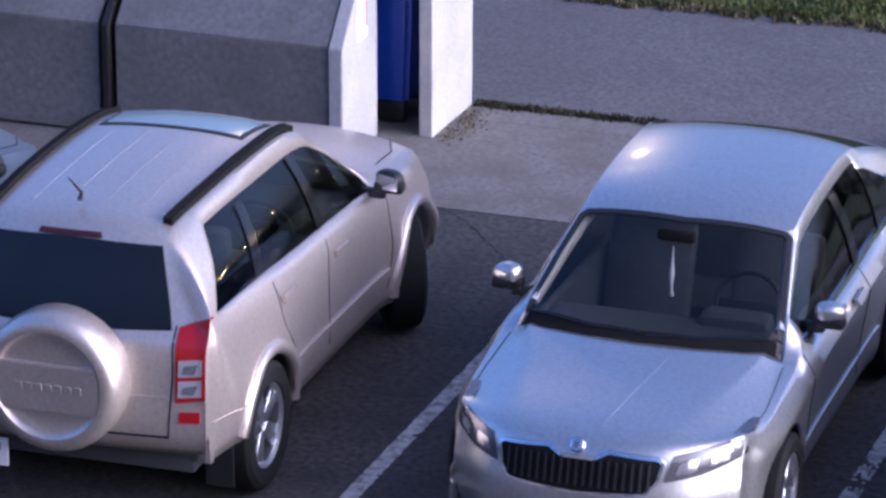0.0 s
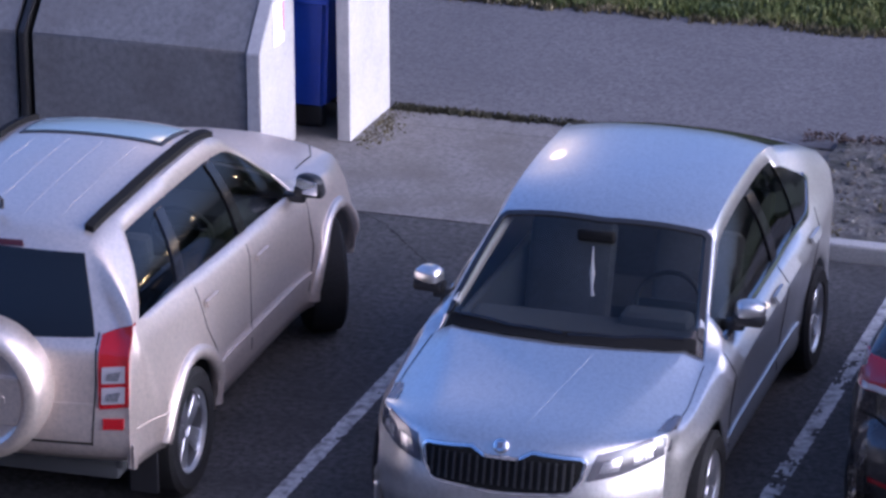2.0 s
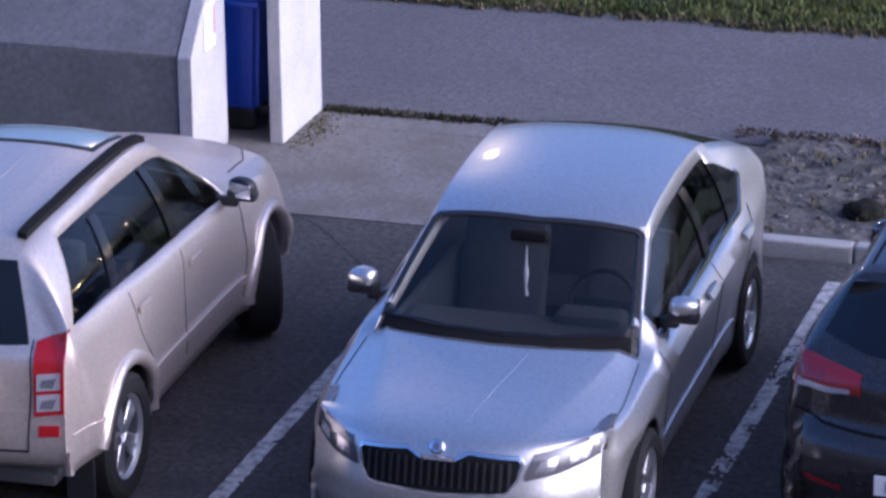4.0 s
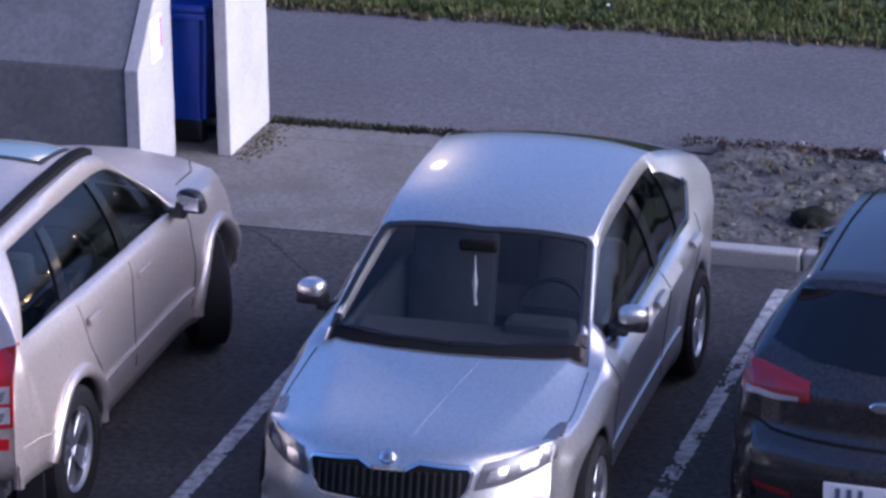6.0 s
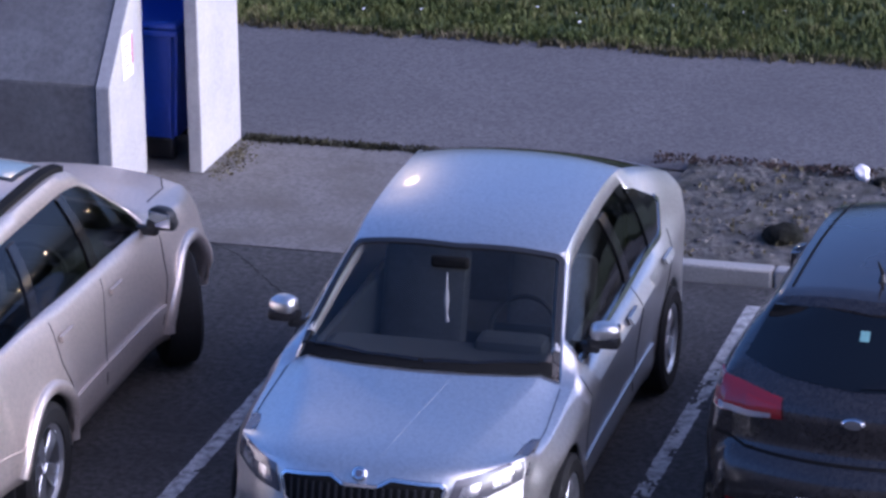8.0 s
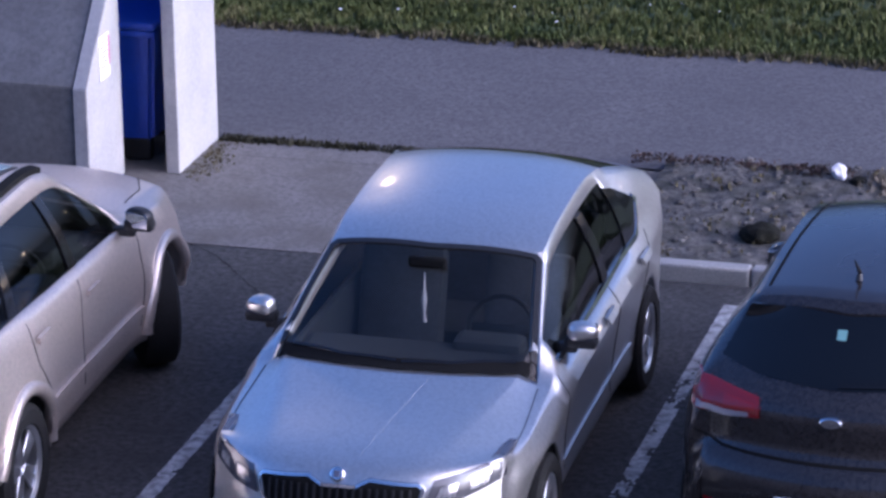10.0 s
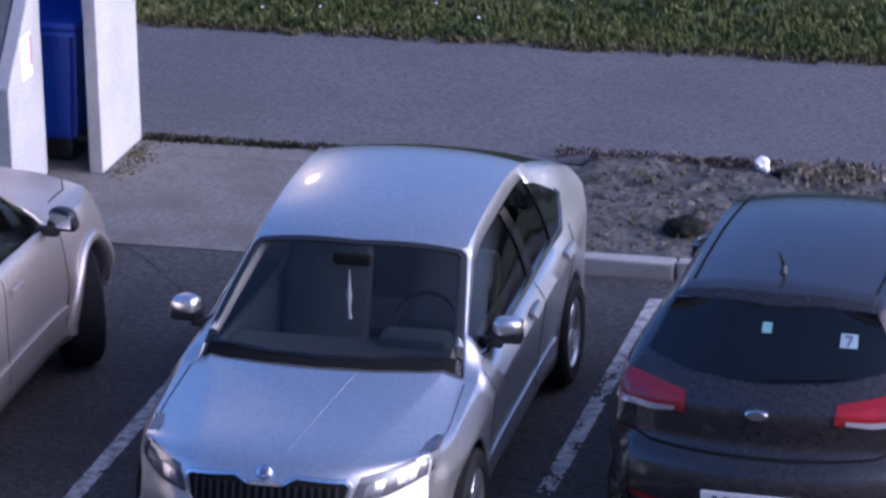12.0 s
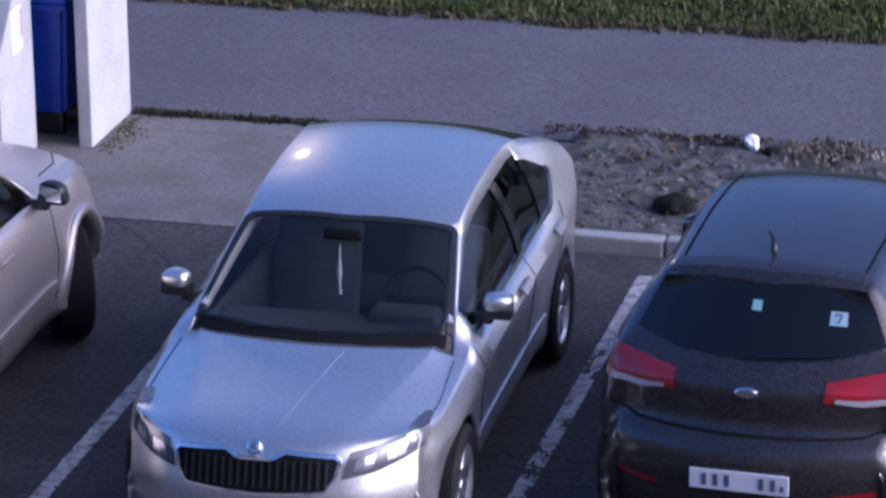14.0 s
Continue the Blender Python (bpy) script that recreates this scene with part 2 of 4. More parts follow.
def skin(tree, low, high, face, off=0.006, thick=0.02, n=10, m=5, reach=0.3):
    """A panel that follows a car's surface: ruled between two lines given in the plane seen from `face`
    (front, rear: x, z; left, right: y, z; top: x, y), raised by off, with a rim of depth thick."""
    A, B = resample(low, n), resample(high, n)
    way = {"front": Vector((0, 1, 0)), "rear": Vector((0, -1, 0)), "right": Vector((-1, 0, 0)), "left": Vector((1, 0, 0)), "top": Vector((0, 0, -1))}[face]
    grid, miss = [], 0
    for j in range(m):
        row = []
        for i in range(n):
            a, b = A[i] + (B[i] - A[i]) * j / (m - 1)
            o = {"front": Vector((a, -9, b)), "rear": Vector((a, 19, b)), "right": Vector((9, a, b)), "left": Vector((-9, a, b)), "top": Vector((a, b, 9))}[face]
            hit = tree.ray_cast(o, way)[0]
            row.append(hit - way * off if hit else None)
        grid.append(row)
    first = min(p.dot(way) for row in grid for p in row if p) if any(p for row in grid for p in row) else 0
    grid = [[p - way * max(0, p.dot(way) - first - reach) if p else None for p in row] for row in grid]
    known = [p for row in grid for p in row if p]
    bm = bmesh.new()
    if not known:
        return bm
    k = {"front": 1, "rear": 1, "right": 0, "left": 0, "top": 2}[face]
    V = []
    for j in range(m):
        for i in range(n):
            p = grid[j][i]
            if p is None:
                a, b = A[i] + (B[i] - A[i]) * j / (m - 1)
                near = min(known, key=lambda q: ((q[0 if k else 1] - a) ** 2 + (q[2 if k < 2 else 1] - b) ** 2))
                p = Vector((a, near.y, b)) if k == 1 else (Vector((near.x, a, b)) if k == 0 else Vector((a, b, near.z)))
            V.append(p)
    vs = [bm.verts.new(p) for p in V]
    for j in range(m - 1):
        for i in range(n - 1):
            bm.faces.new((vs[j * n + i], vs[j * n + i + 1], vs[(j + 1) * n + i + 1], vs[(j + 1) * n + i]))
    loop = [i for i in range(n)] + [j * n + n - 1 for j in range(1, m)] + [(m - 1) * n + i for i in range(n - 2, -1, -1)] + [j * n for j in range(m - 2, 0, -1)]
    back = [bm.verts.new(V[i] + way * thick) for i in loop]
    for a in range(len(loop)):
        b = (a + 1) % len(loop)
        bm.faces.new((vs[loop[a]], back[a], back[b], vs[loop[b]]))
    return closed(bm)


def ribbon(tree, line, face, width, off=0.003, thick=0.012, n=24):
    """A thin strip along a line on a car's surface (a seam, a moulding)."""
    p = resample(line, n)
    d = np.gradient(p, axis=0)
    d /= np.linalg.norm(d, axis=1)[:, None] + 1e-9
    nrm = np.stack([-d[:, 1], d[:, 0]], 1) * width / 2
    return skin(tree, p - nrm, p + nrm, face, off, thick, n, 2, 9)


# ---------------------------------------------------------------- cars
NT, NS, NL = 16, 6, 12


def car_shell(root, S, coat):
    """Body, panes and a search tree from a car's measures S; front at y = 0, length along +y."""
    prof = chaikin(S["profile"], 2)
    arc = np.concatenate([[0], np.cumsum(np.linalg.norm(np.diff(prof, axis=0), axis=1))])
    fine = np.linspace(0, arc[-1], 4000)
    fy, fz = np.interp(fine, arc, prof[:, 0]), np.interp(fine, arc, prof[:, 1])
    mid = np.where(fz > 0.6)[0]

    def at(y):
        return fine[mid[np.argmin(np.abs(fy[mid] - y))]]

    marks = [0.0] + [at(y) for y in S["marks"]] + [arc[-1]]
    stations = []
    for a, b in zip(marks, marks[1:]):
        k = max(1, int(round((b - a) / 0.045)))
        stations += list(np.linspace(a, b, k, endpoint=False))
    stations.append(arc[-1])
    sy, sz = np.interp(stations, arc, prof[:, 0]), np.interp(stations, arc, prof[:, 1])
    I = lambda key, y: float(np.interp(y, *np.array(S[key]).T))
    us = [u for u in np.linspace(0, 0.945, NT)] + [1.0]
    rows = []
    for y, zt in zip(sy, sz):
        wt, wb, wm, cr, cv = I("w_top", y), I("w_belt", y), I("w_side", y), I("crown", y), I("sweep", y)
        if y < 0.6 or y > S["length"] - 0.6:
            f = min(1.0, max(0.0, (0.78 - zt) / 0.25))
            wt += (min(wb, wm) - wt) * f
            cr *= 1 - f
        ze = zt - cr
        zb = min(I("belt", y), ze - 0.02)
        out = []
        deep, uc, cols = 0.0, 0.6, us
        if "crease" in S:
            # one column of the mesh runs along the bonnet's fold
            uc = I("crease", y)
            deep = S["fold"] * min(1, max(0, y) / 0.2) * min(1, max(0, (S["cowl"] + 0.1 - y) / 0.15))
            cols = list(np.linspace(0, uc, 9)) + list(np.linspace(uc, 0.945, NT - 8))[1:] + [1.0]
        ze -= deep
        zb = min(zb, ze - 0.02)
        bow = 2 + S.get("bow", 0) * min(1, max(0, (0.8 - y) / 0.6))
        lean = I("lean", y) if "lean" in S else 0.0
        for u in cols:
            drop = deep * max(0.0, (u - uc) / (1 - uc))
            out.append((wt * u, y + cv * u ** bow, zt - cr * u ** 2.4 - drop))
        for q in [S.get("rail", 0.12) + (1 - S.get("rail", 0.12)) * k / (NS - 1) for k in range(NS)]:
            out.append((wt + (wb - wt) * q + S.get("tumble", 0.02) * math.sin(math.pi * q) * min(1, (ze - zb) / 0.3), y + cv + lean * q, ze + (zb - ze) * q))
        yl = y + cv
        low = S["sill"] + max(0.0, (0.42 - min(yl, S["length"] - yl)) * S.get("lift", 0.12))
        if yl > S["length"] - 0.5:
            low = max(low, S.get("tail_low", 0))
        flare = 0.0
        for ya in S["axles"]:
            d = abs(yl - ya)
            if d < S["arch"]:
                low = max(low, S["wheel_r"] + math.sqrt(S["arch"] ** 2 - d * d))
            flare = max(flare, S.get("flare", 0.012) * math.exp(-max(0, d - S["arch"]) / 0.09))
        low = min(low, zb - 0.01)
        dw = wm - wb
        for q in np.linspace(0, 1, NL + 1)[1:]:
            z = zb + (low - zb) * q
            h = (zb - z) / max(zb - S["sill"], 0.05)
            x = wb + np.interp(h, *S.get("flank", ([0, 0.1, 0.22, 0.42, 0.75, 1], [0, 0.55, 0.85, 1, 0.9, 0.3]))) * dw
            x += flare * np.clip((h - 0.15) / 0.4, 0, 1)
            out.append((x, yl + lean * (1 - q), z))
        rows.append(out)
    n, k = len(rows), len(rows[0])
    glass = {}
    for i in range(n - 1):
        ym = (sy[i] + sy[i + 1]) / 2
        if (sz[i] + sz[i + 1]) / 2 < S["glass_z"]:
            continue
        for name, y0, y1, zone in S["panes"]:
            if y0 < ym < y1:
                for j in range(k - 1):
                    if zone == "top" and j < NT or zone == "side" and NT < j < NT + NS - 0:
                        glass[(i, j)] = name
    bm = bmesh.new()
    vs = {}
    for s in (1, -1):
        for i in range(n):
            for j in range(k):
                if s == -1 and j == 0:
                    vs[(s, i, j)] = vs[(1, i, j)]
                else:
                    x, y, z = rows[i][j]
                    vs[(s, i, j)] = bm.verts.new((s * x, y, z))
    panes, full = {}, []
    for s in (1, -1):
        for i in range(n - 1):
            for j in range(k - 1):
                q = [vs[(s, i, j)], vs[(s, i + 1, j)], vs[(s, i + 1, j + 1)], vs[(s, i, j + 1)]]
                if s == -1:
                    q.reverse()
                full.append([v.co.copy() for v in q])
                g = glass.get((i, j))
                if g:
                    key = g if g.endswith("screen") or g.startswith("rear_w") else g + ("_a" if s > 0 else "_b")
                    panes.setdefault(key, []).append([v.co.copy() for v in q])
                else:
                    bm.faces.new(q)
    flat = [c for q in full for c in q]
    tree = BVHTree.FromPolygons(flat, [tuple(range(4 * a, 4 * a + 4)) for a in range(len(full))])
    bmesh.ops.dissolve_degenerate(bm, edges=bm.edges[:], dist=0.0005)
    closed(bm)
    body = part("body", bm, coat, root, S["body_label"])
    solid = body.modifiers.new("sheet", "SOLIDIFY")
    solid.thickness, solid.offset = 0.02, -1
    for key, quads in panes.items():
        b = bmesh.new()
        for q in quads:
            b.faces.new([b.verts.new(c) for c in q])
        bmesh.ops.remove_doubles(b, verts=b.verts[:], dist=0.0008)
        closed(b)
        b.normal_update()
        mid_c = Vector((0, S["length"] / 2, 0.9))
        if sum((f.calc_center_median() - mid_c).dot(f.normal) for f in b.faces) < 0:
            bmesh.ops.reverse_faces(b, faces=b.faces[:])
            b.normal_update()
        for v in b.verts:
            v.co -= v.normal * 0.006
        base = "windscreen" if "screen" in key else ("rear_window" if key.startswith("rear_w") else "side_window")
        g = part(base, b, S["glass"].get(key.split("_")[0], M["glass"]), root)
        g.visible_shadow = False
    return tree


def wheel(root, x, y, r, side, width=0.2, spokes=5, turn=0):
    """Tyre and spoked alloy rim; side is +1 or -1 for the outer face."""
    w = new("wheel")
    w.parent = root
    w.location = (x, y, r)
    w.rotation_euler = (0.3, 0, radians(turn) + (0 if side > 0 else math.pi))
    h = width / 2
    t = lathe(bmesh.new(), [(-h, r * 0.66), (-h, r * 0.9), (-h * 0.8, r * 0.985), (-h * 0.4, r), (h * 0.4, r), (h * 0.8, r * 0.985), (h, r * 0.9), (h * 0.95, r * 0.68), (h * 0.75, r * 0.64), (-h, r * 0.66)], 48)
    part("tyre", closed(t), M["rubber"], w)
    b = lathe(bmesh.new(), [(-h * 0.8, r * 0.62), (h * 0.7, r * 0.60), (h * 0.86, r * 0.66), (h * 0.9, r * 0.69), (h * 0.8, r * 0.70)], 48)
    lathe(b, [(h * 0.4, 0.0), (h * 0.55, r * 0.07), (h * 0.5, r * 0.16), (h * 0.2, r * 0.18)], 24)
    for i in range(spokes):
        a = i * math.tau / spokes
        for d in (-0.16, 0.16):
            rbox(b, (-0.012, -0.028, r * 0.10), (0.012, 0.028, r * 0.66), 0.006, Matrix.Translation((h * 0.52, 0, 0)) @ Matrix.Rotation(a + d, 4, "X"), 1)
    part("rim", closed(b), M["alloy"], w)
    d = lathe(bmesh.new(), [(-h * 0.3, 0.0), (-h * 0.3, r * 0.6)], 32)
    part("brake_backing", d, M["seam"], w)
    return w


def seat(root, x, y, m=None, wide=0.5):
    b = bmesh.new()
    rbox(b, (x - wide / 2, y - 0.5, 0.36), (x + wide / 2, y + 0.05, 0.55), 0.05)
    rbox(b, (-wide / 2, -0.07, 0), (wide / 2, 0.07, 0.62), 0.05, Matrix.Translation((x, y + 0.05, 0.5)) @ Matrix.Rotation(-0.3, 4, "X"))
    for dx in ([0] if wide < 0.8 else [-0.36, 0, 0.36]):
        rbox(b, (-0.13, -0.05, 0), (0.13, 0.05, 0.18), 0.04, Matrix.Translation((x + dx, y + 0.27, 1.08)) @ Matrix.Rotation(-0.2, 4, "X"))
    part("seat", b, M["seat"], root)


def cabin(root, S, wheel_x):
    """Floor pan, dashboard, seats and steering wheel behind the glass."""
    L, w, c = S["length"], S["cabin_w"], S["cowl"]
    b = box((-w, c + 0.1, 0.24), (w, S["cabin_end"], 0.34), 0.02)
    for s in (-1, 1):
        rbox(b, (s * w - 0.03, c + 0.2, 0.3), (s * w + 0.03, S["cabin_end"], S["belt_z"] - 0.06), 0.02)
    rbox(b, (-w, S["cabin_end"] - 0.05, 0.3), (w, S["cabin_end"], S["belt_z"] - 0.1), 0.02)
    rbox(b, (-w, c - 0.02, 0.3), (w, c + 0.1, S["belt_z"] - 0.1), 0.02)
    part("interior", b, M["trim"], root)
    d = box((-w, c + 0.08, S["belt_z"] - 0.3), (w, c + 0.62, S["belt_z"] - 0.06), 0.07)
    rbox(d, (wheel_x - 0.2, c + 0.45, S["belt_z"] - 0.12), (wheel_x + 0.2, c + 0.66, S["belt_z"] + 0.0), 0.05)
    part("dashboard", d, M["trim"], root)
    st = bmesh.new()
    tube(st, [(0.185 * math.cos(a * math.tau / 24), 0, 0.185 * math.sin(a * math.tau / 24)) for a in range(25)], 0.015, 8, False)
    rbox(st, (-0.17, -0.015, -0.03), (0.17, 0.015, 0.03), 0.01)
    st.transform(Matrix.Translation((wheel_x, c + 0.82, S["belt_z"] - 0.06)) @ Matrix.Rotation(radians(-25), 4, "X"))
    part("steering_wheel", st, M["black"], root)
    for x in (-0.37, 0.37):
        seat(root, x, c + 1.35)
    seat(root, 0, c + 2.15, wide=1.25)
    mir = box((-0.11, c + 0.62, S["roof_z"] - 0.16), (0.11, c + 0.66, S["roof_z"] - 0.09), 0.02)
    part("rear_view_mirror", mir, M["seam"], root)


def door_mirror(root, x, y, z, s, coat, size=1.0):
    """Painted cap over a black housing, arm and mirror glass; s is the side, the glass looks to +y."""
    b = bmesh.new()
    bmesh.ops.create_uvsphere(b, u_segments=20, v_segments=12, radius=1)
    for v in b.verts:
        k = 1 - 0.3 * max(0, v.co.x * s)
        v.co = Vector([math.copysign(abs(c) ** 0.62, c) * (0.9 if i != 1 else 1) for i, c in enumerate(v.co)])
        v.co = Vector((v.co.x * 0.102, v.co.y * (0.085 if v.co.y < 0 else 0.03), v.co.z * (0.084 if v.co.z > 0 else 0.03) * k)) * size
    b.transform(Matrix.Translation((x, y, z)) @ Matrix.Rotation(radians(20 * s), 4, "Z"))
    h = part("door_mirror", b, coat, root)
    a = bmesh.new()
    rbox(a, (min(x - s * 0.16, x - s * 0.02), y - 0.05, z - 0.11), (max(x - s * 0.16, x - s * 0.02), y + 0.02, z - 0.05), 0.02)
    rbox(a, (x - 0.098 * size, y - 0.078 * size, z - 0.08 * size), (x + 0.098 * size, y + 0.027 * size, z), 0.025)
    part("mirror_base", a, M["black"], h)
    g = box((-0.085, 0.0, -0.05), (0.085, 0.008, 0.052), 0.003)
    for v in g.verts:
        v.co.z *= 1 - 0.2 * max(0, v.co.x * s / 0.105)
    g.transform(Matrix.Translation((x, y + 0.03 * size, z)) @ Matrix.Rotation(radians(20 * s), 4, "Z") @ Matrix.Scale(size, 4))
    part("mirror_glass", g, M["mirror"], h, smooth=False)
    return h


def handle(root, tree, y, z, side, coat):
    f = "right" if side > 0 else "left"
    cup = part("door_handle", skin(tree, [(y - 0.05, z - 0.04), (y + 0.04, z - 0.035)], [(y - 0.05, z + 0.0), (y + 0.04, z + 0.005)], f, 0.002, 0.01, 8, 4), M["seam"], root)
    part("grip", skin(tree, [(y - 0.1, z - 0.016), (y + 0.1, z - 0.008)], [(y - 0.1, z + 0.02), (y + 0.1, z + 0.026)], f, 0.034, 0.02, 8, 3), coat, cup)


def number_plate(root, x, y, z, way, tilt=0.0, square=False):
    """A white plate with a dark rim and plain bars in place of its characters; way -1 faces -y."""
    w, h = (0.155, 0.08) if square else (0.26, 0.055)
    m = Matrix.Translation((x, y, z)) @ Matrix.Rotation(radians(tilt), 4, "X")
    p = part("number_plate", box((-w, -0.006, -h), (w, 0.006, h), 0.004, m), M["plate"], root, "white plate with dark bars")
    f = 0.0085 * way
    bars = [(-0.235, -0.03, 0.02, 0.03)] if not square else []
    bars += [(-0.19, -0.032, 0.026, 0.064), (-0.13, -0.032, 0.026, 0.064), (0.05, -0.032, 0.026, 0.064), (0.11, -0.032, 0.026, 0.064), (0.17, -0.032, 0.026, 0.064)] if not square else [(-0.115, 0.012, 0.035, 0.045), (-0.065, 0.012, 0.035, 0.045), (0.04, 0.012, 0.035, 0.045), (-0.075, -0.06, 0.035, 0.045), (-0.02, -0.06, 0.035, 0.045), (0.035, -0.06, 0.035, 0.045)]
    for bx, bz, bw, bh in bars:
        part("character_bar", box((bx, f - 0.0015, bz), (bx + bw, f + 0.0015, bz + bh), 0, m), M["ink"], p, smooth=False)
    return p


# ---------------------------------------------------------------- ground and built structure
def sheet(x0, x1, y0, y1, z, name, material, label, step=0.5, rough=0.0, depth=0.0):
    b = bmesh.new()
    nx, ny = max(2, int((x1 - x0) / step) + 1), max(2, int((y1 - y0) / step) + 1)
    V = [[b.verts.new((x, y, z + (noise.noise((x * 2.3, y * 2.3, 0.3)) + 0.6 * noise.noise((x * 7, y * 7, 1.7)) + 0.5 * noise.noise((x * 19, y * 19, 4.1))) * rough)) for x in np.linspace(x0, x1, nx)] for y in np.linspace(y0, y1, ny)]
    for j in range(ny - 1):
        for i in range(nx - 1):
            b.faces.new((V[j][i], V[j][i + 1], V[j + 1][i + 1], V[j + 1][i]))
    return tagged(mesh_object(name, b, material), label, name.split("_")[0], kind="structure")


def ground_sheet():
    """One sheet to the horizon, a little below the paved pieces."""
    b = bmesh.new()
    bmesh.ops.create_grid(b, x_segments=8, y_segments=8, size=2500)
    b.transform(Matrix.Translation((0, 0, -0.03)))
    return tagged(mesh_object("ground", b, M["asphalt"]), "dark grey asphalt ground reaching the horizon", "ground", kind="structure")


ground_sheet()
sheet(-16, 16, -24, -0.05, 0.0, "parking_lot", M["asphalt"], "dark worn asphalt of a parking lot")
sheet(-30, 30, 2.17, 5.1, 0.012, "road", M["road"], "grey purple asphalt road behind the parking bays")
sheet(-30, 30, 5.05, 60, 0.0, "grass_ground", M["turf"], "green turf beyond the road", 0.4, 0.025)
sheet(1.55, 16, 0.1, 2.34, 0.05, "verge_ground", M["soil"], "stony dark soil strip between kerb and road", 0.03, 0.03)


def bay_line(x, y0, y1, w=0.1, lost=0.0):
    """Painted line with ragged edges; lost is how far the paint has flaked off towards the lane."""
    rnd = random.Random(int(x * 100) + 7)
    b = bmesh.new()
    n, k = int((y1 - y0) / 0.03), 6
    V = [[b.verts.new((x - w / 2 + w * j / k + rnd.uniform(-0.004, 0.004), y0 + (y1 - y0) * i / n, 0.006)) for j in range(k + 1)] for i in range(n + 1)]
    for i in range(n):
        for j in range(k):
            q = V[i][j].co
            wear = noise.noise((q.x * 16, q.y * 5, 0.7)) + 0.6 * noise.noise((q.x * 40, q.y * 22, 3.1))
            if wear < 0.62 - lost * min(1.0, (y1 - q.y) / 2.5):
                b.faces.new((V[i][j], V[i][j + 1], V[i + 1][j + 1], V[i + 1][j]))
    return tagged(mesh_object("bay_line", b, M["line"]), "worn and flaking white parking bay line on asphalt" if lost else "worn white painted parking bay line on asphalt", "road marking", "parking bay lines", "structure")


for x in (-2.6, 0.0, 2.545, 5.1):
    bay_line(x, -6.2, -0.42 if x > 2 else -1.2, lost=0.42 if x > 2 else 0.0)


def slab_field():
    """Old concrete paving in front of the bin shelter, cast in separate slabs."""
    root = thing("pavement", Matrix.Identity(4), "old stained concrete slabs beside the bin shelter", "pavement", kind="structure")
    xs, ys = [-6.0, -2.6, 1.56], [-0.08, 1.82, 2.14]
    rnd = random.Random(4)
    for i in range(len(xs) - 1):
        for j in range(len(ys) - 1):
            b = box((xs[i] + 0.003, ys[j] + 0.003, -0.1), (xs[i + 1] - 0.003, ys[j + 1] - 0.003, 0.010 + rnd.uniform(-0.003, 0.003)), 0.004)
            part("slab", b, M["slab"], root)


slab_field()


def crack(points, w):
    rnd = random.Random(3)
    b = bmesh.new()
    line = resample(points, 70)
    last = None
    for x, y in line:
        dx, k = rnd.uniform(-0.012, 0.012), w * rnd.uniform(0.5, 1.2)
        cur = (b.verts.new((x + dx - k, y - k * 0.8, 0.004)), b.verts.new((x + dx + k, y + k * 0.8, 0.004)))
        if last:
            b.faces.new((last[0], last[1], cur[1], cur[0]))
        last = cur
    return tagged(mesh_object("asphalt_crack", b, M["seam"]), "dark crack running across the asphalt", "crack", kind="structure")


crack([(-1.3, 0.0), (-0.95, -0.25), (-0.45, -0.87), (-0.2, -1.2)], 0.003)


def kerb_stone(x0, x1):
    b = box((x0 + 0.004, 0.0, -0.12), (x1 - 0.004, 0.13, 0.1), 0.02)
    return tagged(mesh_object("kerbstone", b, M["kerb"]), "grey concrete kerbstone at the head of the bays", "kerb", "kerbstones", "structure")


for i in range(12):
    kerb_stone(1.58 + i * 1.0, 2.58 + i * 1.0)


def verge_stones():
    """Loose stones strewn over the soil strip."""
    rnd = random.Random(11)
    b = bmesh.new()
    for _ in range(1700):
        x, y = rnd.uniform(1.6, 7.0), rnd.uniform(0.16, 2.42)
        r = rnd.choice((0.008, 0.012, 0.018, 0.028)) * rnd.uniform(0.7, 1.4)
        s = bmesh.new()
        bmesh.ops.create_icosphere(s, subdivisions=1, radius=r)
        for v in s.verts:
            v.co *= rnd.uniform(0.75, 1.2)
            v.co.z *= 0.6
        s.transform(Matrix.Translation((x, y, 0.052)) @ Matrix.Rotation(rnd.uniform(0, 6), 4, "Z"))
        merge(b, s)
    return tagged(mesh_object("gravel", b, M["stone"], False), "grey and brown loose stones on the verge", "gravel", kind="stuff")


def blade_patch(name, label, spots, material, lo, hi, seed):
    rnd = random.Random(seed)
    vs, fs = [], []
    for x, y, z in spots:
        for _ in range(5):
            a, h = rnd.uniform(0, math.tau), rnd.uniform(lo, hi)
            w, lean = rnd.uniform(0.006, 0.014), rnd.uniform(0.1, 0.7) * h
            px, py = x + rnd.uniform(-0.05, 0.05), y + rnd.uniform(-0.05, 0.05)
            dx, dy = math.cos(a), math.sin(a)
            k = len(vs)
            vs += [(px - dy * w, py + dx * w, z), (px + dy * w, py - dx * w, z), (px + dx * lean * 0.4 + dy * w * 0.7, py + dy * lean * 0.4 - dx * w * 0.7, z + h * 0.6),
                   (px + dx * lean * 0.4 - dy * w * 0.7, py + dy * lean * 0.4 + dx * w * 0.7, z + h * 0.6), (px + dx * lean, py + dy * lean, z + h)]
            fs += [(k, k + 1, k + 2, k + 3), (k + 3, k + 2, k + 4)]
    me = bpy.data.meshes.new(name)
    me.from_pydata(vs, [], fs)
    me.materials.append(material)
    return tagged(new(name, me), label, "grass", kind="stuff")


